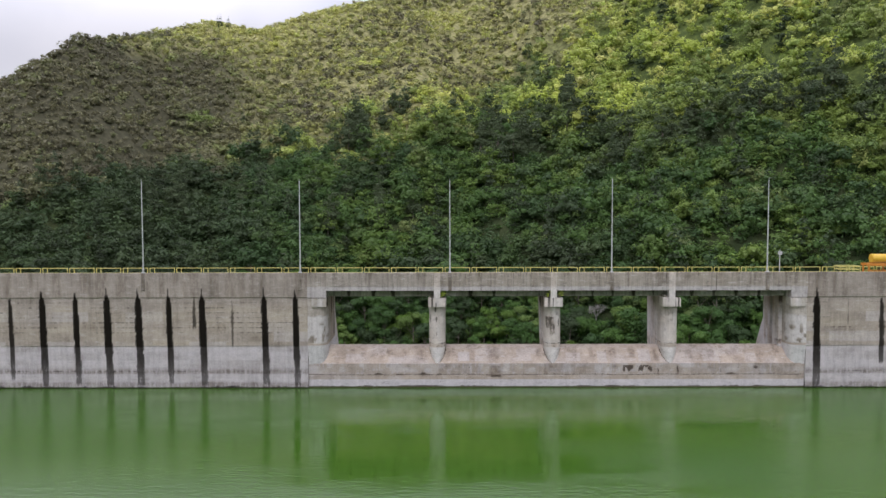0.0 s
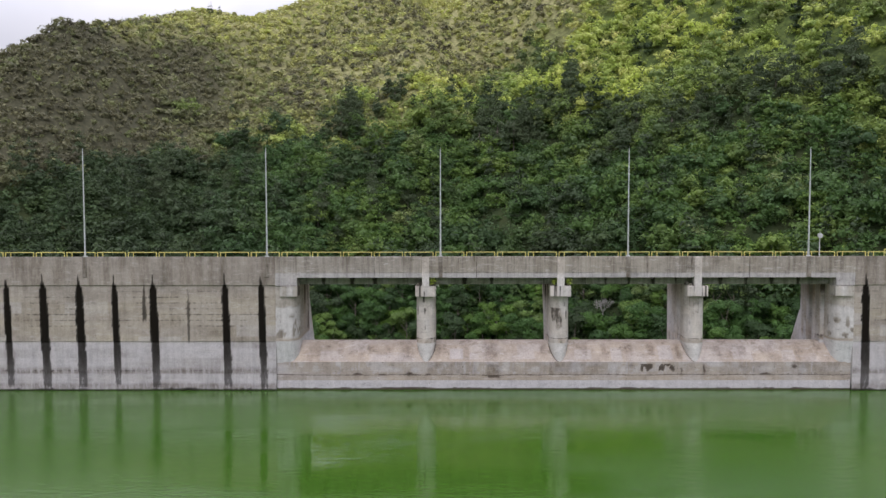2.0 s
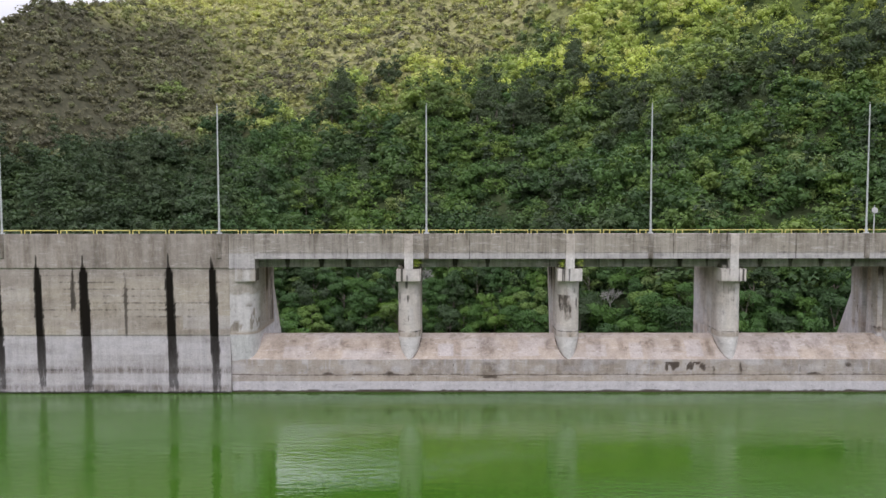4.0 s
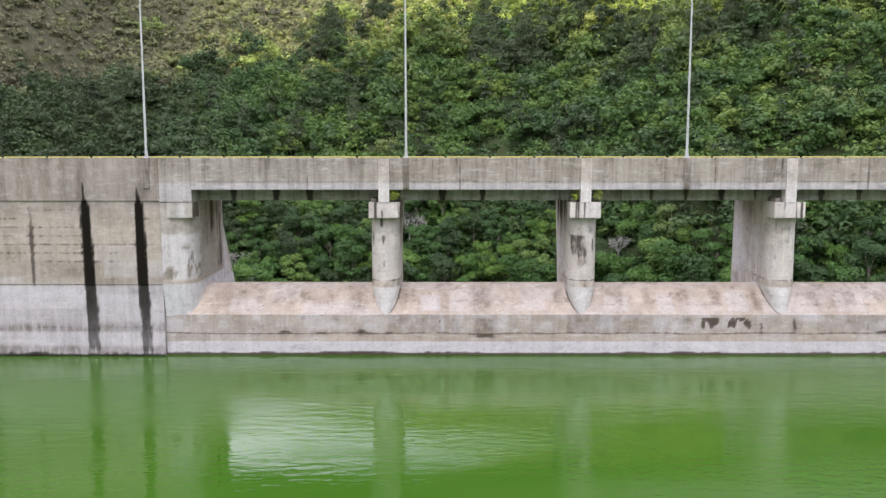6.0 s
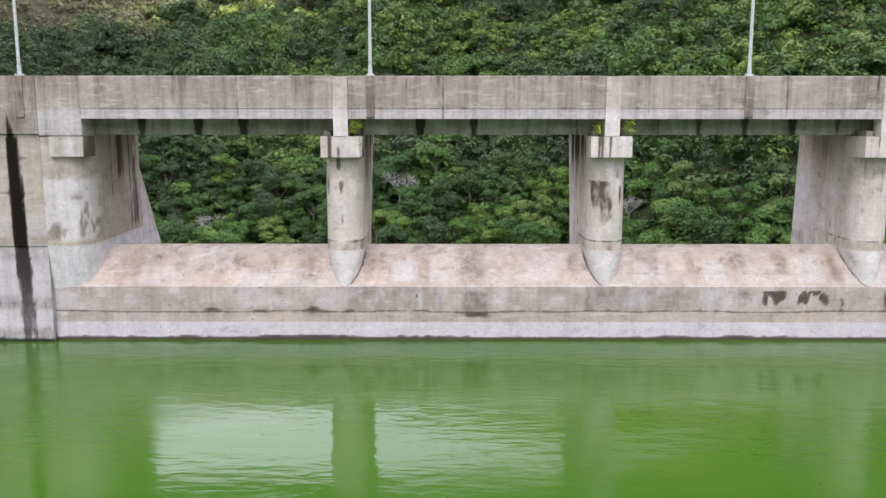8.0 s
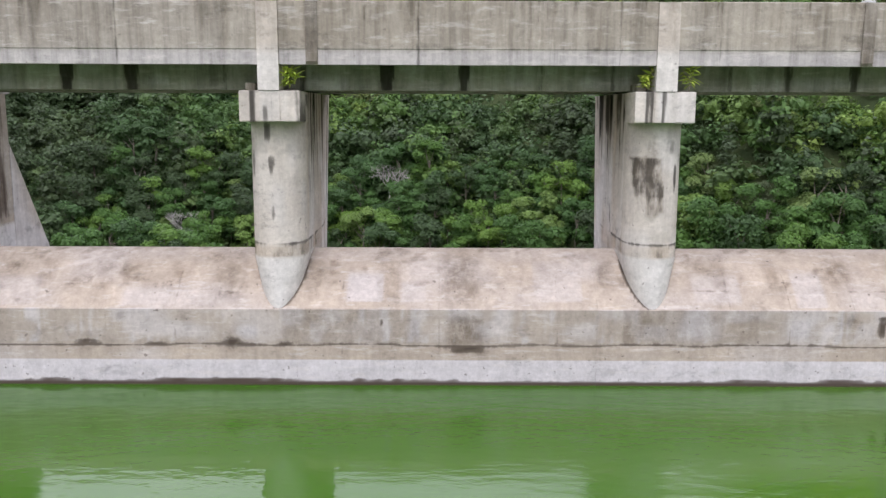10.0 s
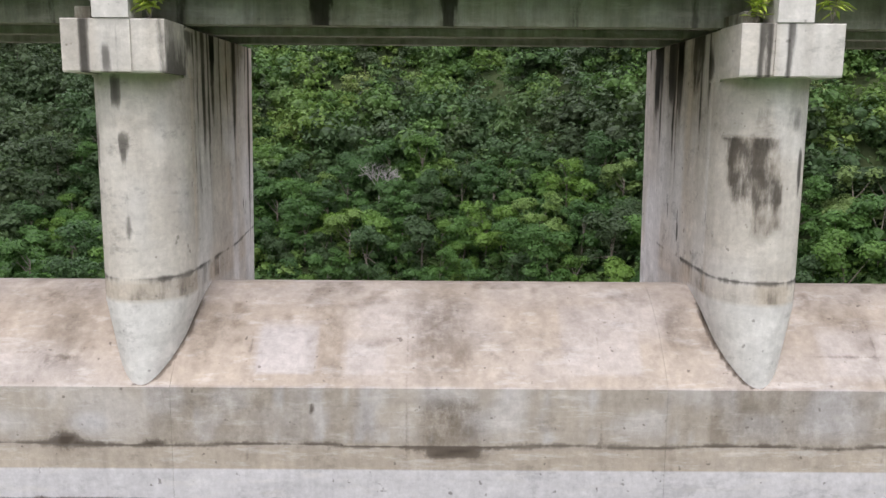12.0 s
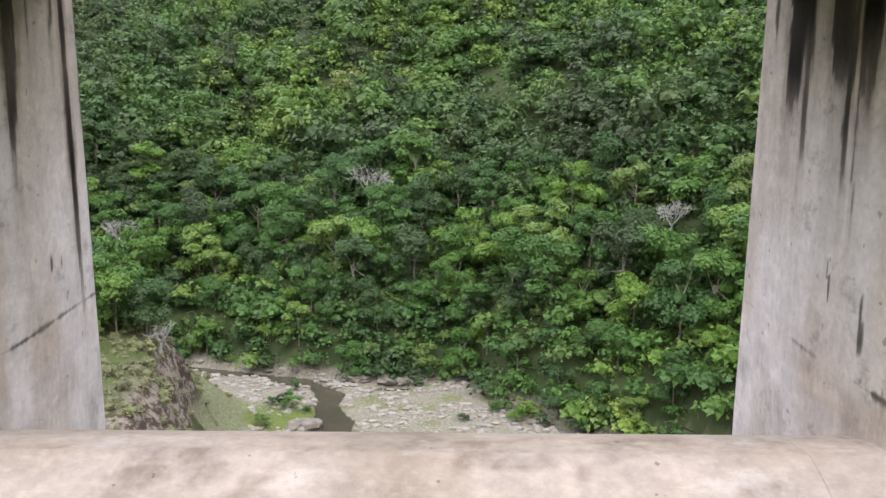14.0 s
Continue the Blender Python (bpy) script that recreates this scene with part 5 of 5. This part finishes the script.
def woods(name, label, xr, yr, count, protos, size_fn, gap_fn, leaf_n, leaf_size, keep, mat, tints=(0.0, 1.0), inner_shade=0.2, mess=0.35, core=0.75, withered=0.0, sunlit_growth=0.0, vary=0.2):
    """Far woods or scrub: one mass of leaf sprays."""
    r = np.random.RandomState(len(name) * 13 + count % 1000)
    base = []
    for kind, height, spread in protos:
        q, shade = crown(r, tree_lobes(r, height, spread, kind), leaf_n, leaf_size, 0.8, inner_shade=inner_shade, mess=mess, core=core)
        base.append((q, shade, kind))
    X, Y = r.uniform(*xr, count), r.uniform(*yr, count)
    ok = keep(X, Y)
    X, Y = X[ok], Y[ok]
    # thin to an even spacing with a hash grid
    g = gap_fn
    seen, pick = {}, []
    for i in range(len(X)):
        key = (int(X[i] // g), int(Y[i] // g))
        if key not in seen:
            seen[key] = 1
            pick.append(i)
    X, Y = X[pick], Y[pick]
    X, Y = X + g * 0.3 * r.normal(size=len(X)), Y + g * 0.3 * r.normal(size=len(Y))
    Z = land(X, Y)
    dry = np.maximum(dry_at(X, Y, Z), withered)
    Q, S, T, D = [], [], [], []
    kinds = r.randint(0, len(base), len(X))
    for k, (q, shade, kind) in enumerate(base):
        sel = np.where(kinds == k)[0]
        if kind == "pine":
            sel = sel[(r.rand(len(sel)) < 0.55) & (dry[sel] < 0.7)]
        if not len(sel):
            continue
        a = r.rand(len(sel)) * 6.283
        s = size_fn(r, len(sel)) * (1 - 0.35 * dry[sel])
        ca, sa = np.cos(a) * s, np.sin(a) * s
        x = q[None, :, :, 0] * ca[:, None, None] - q[None, :, :, 1] * sa[:, None, None] + X[sel][:, None, None]
        y = q[None, :, :, 0] * sa[:, None, None] + q[None, :, :, 1] * ca[:, None, None] + Y[sel][:, None, None]
        z = q[None, :, :, 2] * s[:, None, None] + Z[sel][:, None, None] - 0.4
        Q.append(np.stack([x, y, z], -1).reshape(-1, 3, 3))
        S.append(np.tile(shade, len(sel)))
        brown = shaded_brown_at(X[sel], Y[sel], Z[sel])
        # tints darkened where cloud shade is put into the brown scrub
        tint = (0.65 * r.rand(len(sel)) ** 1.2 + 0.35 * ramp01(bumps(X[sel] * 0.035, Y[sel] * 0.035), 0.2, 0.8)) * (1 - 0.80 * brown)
        tint = (tints[0] + (tints[1] - tints[0]) * tint) * (0.12 if kind == "pine" else 0.99)
        T.append(np.repeat(tint, len(q)))
        d = np.maximum(0.5 * np.maximum(sunlit_growth_at(X[sel], Y[sel], Z[sel]), sunlit_growth), 0.5 * withered) + 0.5 * dry[sel] * (dry[sel] > 0.45) + vary * (r.rand(len(sel)) - 0.5)
        d = np.maximum(d, (0.75 + 0.3 * r.rand(len(sel))) * shaded_brown_at(X[sel], Y[sel], Z[sel]) * (dry[sel] > 0.45))
        D.append(np.repeat(np.clip(d, 0, 1) * (kind != "pine"), len(q)))
    me = leaf_mesh(name, np.concatenate(Q), np.concatenate(S), np.concatenate(T), np.concatenate(D))
    return tagged(part(name, me, mat), label, "woodland", kind="stuff")

foot_of = lambda x: np.interp(x, FOOT_X, FOOT_Y)
in_sight = lambda X, Y: (np.abs(X - 4) < 0.55 * Y + 10) & (land(X, Y) - 22 < 0.25 * Y + 4)
ridge_of = lambda X: np.interp(X, RIDGE_X, RIDGE_Z)
lush = lambda X, Y: dry_at(X, Y, land(X, Y)) < 0.5
broad = [("full", 8, 3.9), ("full", 7, 3.5), ("full", 9, 4.2), ("full", 6.5, 4.0), ("full", 5.5, 4.3), ("full", 10, 3.8), ("full", 6, 3.2), ("pine", 14, 2.8), ("full", 7.5, 4.6)]
woods("undergrowth", "low leafy undergrowth between the trees and along the river bank", (-90, 95), (112, 260), 40000, [("bush", 3.0, 2.1), ("bush", 2.4, 2.3), ("bush", 3.8, 2.2)], lambda r, n: 0.75 + 0.75 * r.rand(n), 1.8, 92, 0.23,
      lambda X, Y: ((Y > foot_of(X) - 0.6) & (Y < foot_of(X) + 30) & (stream_distance(X, Y) > 1.9)) | ((land(X, Y) > -12.2) & (Y < 182) & (Y > 156) & (X < -23)) | ((land(X, Y) > -11) & (X < -34) & (X > -60) & (Y < 182) & (Y > 140)), LEAVES, (0.1, 0.9), 0.35, 0.3, 0.6)
woods("slope_undergrowth", "low leafy undergrowth between the trees of the slope", (-130, 140), (140, 300), 30000, [("bush", 3.4, 2.4), ("bush", 4.0, 2.2)], lambda r, n: 0.7 + 0.7 * r.rand(n), 3.1, 60, 0.33,
      lambda X, Y: (Y > foot_of(X) + 29) & (Y < foot_of(X) + 95) & lush(X, Y), FAR_LEAVES, (0.1, 0.85), 0.35, 0.3, 0.55)
woods("lower_woods", "dense dark green broad-leaved woods on the lower slope", (-230, 230), (112, 345), 40000, broad, lambda r, n: 0.55 + 0.8 * r.rand(n), 4.3, 430, 0.31,
      lambda X, Y: (Y > foot_of(X) + 2) & (land(X, Y) < 48) & lush(X, Y) & ((Y > foot_of(X) + 30) | (X < -58) | (X > 72)) & in_sight(X, Y), FAR_LEAVES, (0.0, 1.0), 0.3, 0.28, 0.56, vary=0.1)
woods("bank_brush", "brown withered brush on the rocky river bank", (-40, -6), (140, 186), 2600, [("bush", 1.5, 1.1), ("bush", 1.1, 1.2)], lambda r, n: 0.5 + 0.8 * r.rand(n), 0.8, 44, 0.15,
      lambda X, Y: (land(X, Y) > -23.5) & (land(X, Y) < -10) & (bumps(X * 0.35, Y * 0.35 + 3) + 0.05 * (land(X, Y) + 18) > 0.42) & (Y < foot_of(X) - 6), LEAVES, (0.0, 0.22), 0.3, withered=0.9, vary=0.1)
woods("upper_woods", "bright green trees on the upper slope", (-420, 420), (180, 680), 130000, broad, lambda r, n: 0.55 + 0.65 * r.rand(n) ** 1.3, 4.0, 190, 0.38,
      lambda X, Y: (land(X, Y) >= 46) & lush(X, Y) & in_sight(X, Y) & (Y < 225 + (ridge_of(X) + 50) / 0.5), FAR_LEAVES, (0.0, 1.0), 0.5, 0.3, 0.55, sunlit_growth=0.85, vary=0.65)
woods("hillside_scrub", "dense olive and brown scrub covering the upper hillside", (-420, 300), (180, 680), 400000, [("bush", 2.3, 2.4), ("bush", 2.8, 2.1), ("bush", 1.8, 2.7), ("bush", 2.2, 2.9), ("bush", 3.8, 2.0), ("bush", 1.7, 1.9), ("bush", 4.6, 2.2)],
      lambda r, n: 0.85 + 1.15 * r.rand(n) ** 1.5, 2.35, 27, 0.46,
      lambda X, Y: (land(X, Y) >= -8) & ~lush(X, Y) & in_sight(X, Y) & (Y < 225 + (ridge_of(X) + 50) / 0.5), FAR_LEAVES, (0.0, 1.0), 0.5, 0.4, 0.62, sunlit_growth=1.0, vary=0.5)

# ---- trees that stand out ----
def pine(x, y, s, turn):
    ob = thing("pine_tree", "tall dark green pine on the hillside", "tree", "pines on the hillside", at=(x, y, float(land(x, y)) - 0.4))
    ob.rotation_euler, ob.scale = (0, 0, turn), (s, s, s)
    part("trunk", KINDS[7]["trunk"], BARK, ob)
    part("crown", PINE_CROWN, PINE_LEAVES, ob)

pq, pshade = crown(rs, tree_lobes(rs, 14.0, 3.6, "pine"), 1300, 0.25, 0.8, up=0.2, mess=0.7, inner_shade=0.5, core=0.55)
PINE_CROWN = leaf_mesh("crown", pq, pshade, 0.02, 0.0)
# stands: centre, half spread across and along the slope, how many, least and greatest scale
for cx, cy, rx, ry, count, s0, s1 in ((-28, 308, 13, 9, 15, 0.8, 1.15), (8, 300, 9, 10, 9, 0.7, 1.0), (28, 292, 17, 10, 24, 0.85, 1.3), (67, 244, 8, 9, 13, 0.7, 1.05), (87, 240, 7, 8, 12, 0.8, 1.2), (102, 229, 4, 5, 5, 1.0, 1.45), (114, 221, 9, 8, 11, 0.8, 1.2), (50, 262, 9, 12, 8, 0.6, 0.95), (-62, 268, 30, 16, 14, 0.7, 1.0), (-105, 266, 22, 14, 8, 0.7, 1.0), (-30, 262, 24, 14, 10, 0.7, 1.05)):
    for k in range(count):
        pine(cx + rx * rs.uniform(-1, 1), cy + ry * rs.uniform(-1, 1), s0 + (s1 - s0) * rs.rand(), rs.rand() * 6.28)
for x, y, s in ((-113.5, 432, 0.55), (-110, 434, 0.48), (-116, 436, 0.42), (69, 346, 0.75), (-80, 335, 0.4), (-70, 318, 0.38)):
    pine(x, y, s, rs.rand() * 6.28)

def bare_tree(x, y, spread, height, label, twigs=3):
    """A leafless tree: forking limbs, ever thinner."""
    r = np.random.RandomState(int(abs(x * 10)))
    ob = thing("bare_tree", label, "tree", at=(x, y, float(land(x, y))))
    def fork(bm, p, d, length, thick, level):
        q = p + d * length
        add_tube(bm, p, q, thick, thick * 0.62, 5 if level > 1 else 3)
        if level == 0:
            return
        for k in range(4 if level > 1 else 5):
            turn = Vector(r.normal(size=3)) * 0.62
            fork(bm, p + d * length * (0.6 + 0.4 * r.rand()), (d + turn + Vector((0, 0, 0.12))).normalized(), length * (0.55 + 0.2 * r.rand()), thick * 0.58, level - 1)
    top = Vector((0.15, 0, height * 0.32))
    trunk = bmesh.new()
    add_tube(trunk, (0, 0, -0.5), top, 0.2, 0.14, 8)
    part("trunk", trunk, PALE_BARK, ob)
    for k in range(4):
        bough = bmesh.new()
        a = 1.57 * k + r.rand()
        fork(bough, top * (0.8 + 0.2 * r.rand()), Vector((math.cos(a), math.sin(a), 0.9 + 0.5 * r.rand())).normalized(), spread * 0.42, 0.1, twigs)
        part("bough", bough, PALE_BARK, ob)
    return ob

bare_tree(-4.9, 221, 7, 10.5, "pale leafless tree standing among green ones", 3)
bare_tree(-40, 214, 6, 9.5, "grey leafless tree standing among green ones", 3)
bare_tree(33.8, 193, 4.2, 8.0, "pale grey tree with bare spreading twigs", 3)
bare_tree(-18.2, 163.2, 2.6, 3.6, "small leafless shrub on the bank above the river", 2)

def shrub(x, y, s, k, label):
    ob = thing("shrub", label, "shrub", "shrubs by the river", at=(x, y, float(land(x, y)) - 0.1))
    ob.rotation_euler, ob.scale = (0, 0, x), (s * 1.5, s * 1.5, s)
    part("stem", KINDS[k]["trunk"], BARK, ob)
    part("leaves", KINDS[k]["crown"], BANK_LEAVES, ob)

for x, y, s, k in ((-11.8, 185, 0.20, 0), (-10.6, 184.2, 0.24, 3), (-13.2, 184.6, 0.15, 5), (-8.8, 183.6, 0.12, 2), (-12.6, 178.6, 0.20, 1), (-11.5, 190.5, 0.16, 4), (8.8, 181, 0.14, 2), (12.5, 184, 0.17, 6), (14.6, 181.5, 0.22, 1), (17.5, 180, 0.16, 3)):
    shrub(x, y, s, k, "low green shrub growing on the river flat")

def boulder(x, y, s, seed):
    r = np.random.RandomState(seed)
    bm = bmesh.new()
    bmesh.ops.create_icosphere(bm, subdivisions=2, radius=1, matrix=Matrix.Diagonal((1.6 * s, s, 0.6 * s, 1)))
    for v in bm.verts:
        v.co *= 0.62 + 0.75 * float(bumps(v.co.x * 1.9 / s + seed, v.co.y * 1.9 / s + 2.6 * v.co.z / s))
    ob = tagged(part("boulder", bm, BOULDER), "weathered grey-brown boulder on the river bank", "rock", "boulders by the river")
    ob.location, ob.rotation_euler = (x, y, float(land(x, y)) + 0.15 * s), (0, 0, r.rand() * 6.28)

for k, (x, y, s) in enumerate(((-8.4, 179.6, 1.3), (-7.6, 180.6, 0.8), (-9.3, 178.8, 0.9), (-4.4, 194.6, 1.3), (-2.6, 194.4, 1.0), (-0.6, 193.9, 1.1), (1.6, 193.6, 0.8), (-6.2, 194.6, 0.7), (16.5, 181.2, 0.5), (18.0, 180.3, 0.6), (15.2, 182.6, 0.4), (-8.2, 188.5, 0.35), (-6.0, 187.5, 0.3), (-7.3, 184.6, 0.3))):
    boulder(x, y, s, k + 3)

# small plants rooted on the pier caps
def cap_plant(x, y, z, s, count, label):
    ob = thing("plant", label, "plant", "plants on the pier caps", at=(x, y, z))
    stem, leaf = bmesh.new(), bmesh.new()
    r = np.random.RandomState(int(abs(x) * 100))
    for k in range(3):
        add_tube(stem, (0, 0, 0), (0.15 * s * r.normal(), 0.1 * s * r.normal(), s * (0.5 + 0.3 * r.rand())), 0.012, 0.006, 5)
    for k in range(count):
        a, h = r.rand() * 6.283, s * (0.25 + 0.7 * r.rand())
        out = Vector((math.cos(a), math.sin(a), 0.35 * r.normal()))
        side = out.cross(Vector((0, 0, 1))).normalized() * 0.06 * s
        p = Vector((0.06 * r.normal(), 0.05 * r.normal(), h))
        q = p + out * s * (0.3 + 0.25 * r.rand())
        m = (p + q) / 2 + Vector((0, 0, 0.05 * s))
        leaf.faces.new([leaf.verts.new(v) for v in (p, m + side, q, m - side)])
    part("stem", stem, BARK, ob)
    part("leaves", leaf, PLANT_GREEN, ob)

PLANT_GREEN = plain("plant_leaf_green", (0.26, 0.36, 0.04), (0.46, 0.52, 0.09), 9, 0.5)
cap_plant(-0.5, 98.36, 10.43, 0.85, 70, "yellow-green weed rooted on a pier cap")
cap_plant(11.62, 98.36, 10.43, 0.6, 50, "yellow-green weed rooted on a pier cap")
cap_plant(11.98, 98.62, 10.43, 0.95, 26, "leafy weed rooted behind the bearing strip")
cap_plant(13.15, 98.4, 10.43, 0.85, 40, "yellow-green weed hanging under the parapet")

# ---- shingle ----
def shingle():
    r = np.random.RandomState(5)
    n = 24000
    X, Y = r.uniform(-45, 28, n), r.uniform(150, 206, n)
    Z = land(X, Y)
    ok = (Z < BED + 0.9) & (Z > BED - 0.75) & (bumps(X * 0.25, Y * 0.25) > 0.3)
    X, Y, Z = X[ok][:6500], Y[ok][:6500], Z[ok][:6500]
    s = 0.07 + 0.42 * r.rand(len(X)) ** 5
    v = ICO[None] * s[:, None, None] * (0.7 + 0.6 * r.rand(len(X), 12, 1)) * (1.3, 1.0, 0.6) + np.stack([X, Y, Z + 0.1 * s], 1)[:, None]
    tri = np.array([(0, 1, 2), (0, 2, 3), (0, 3, 4), (0, 4, 5), (0, 5, 1), (1, 6, 2), (2, 7, 3), (3, 8, 4), (4, 9, 5), (5, 10, 1), (2, 6, 7), (3, 7, 8), (4, 8, 9), (5, 9, 10), (1, 10, 6)])
    f = tri[None] + 12 * np.arange(len(X))[:, None, None]
    me = quads_mesh("river_stones", v.reshape(-1, 3), f.reshape(-1, 3))
    tagged(part("river_stones", me, ROCK), "grey and tan stones strewn over the river bed", "stones", kind="stuff")

shingle()
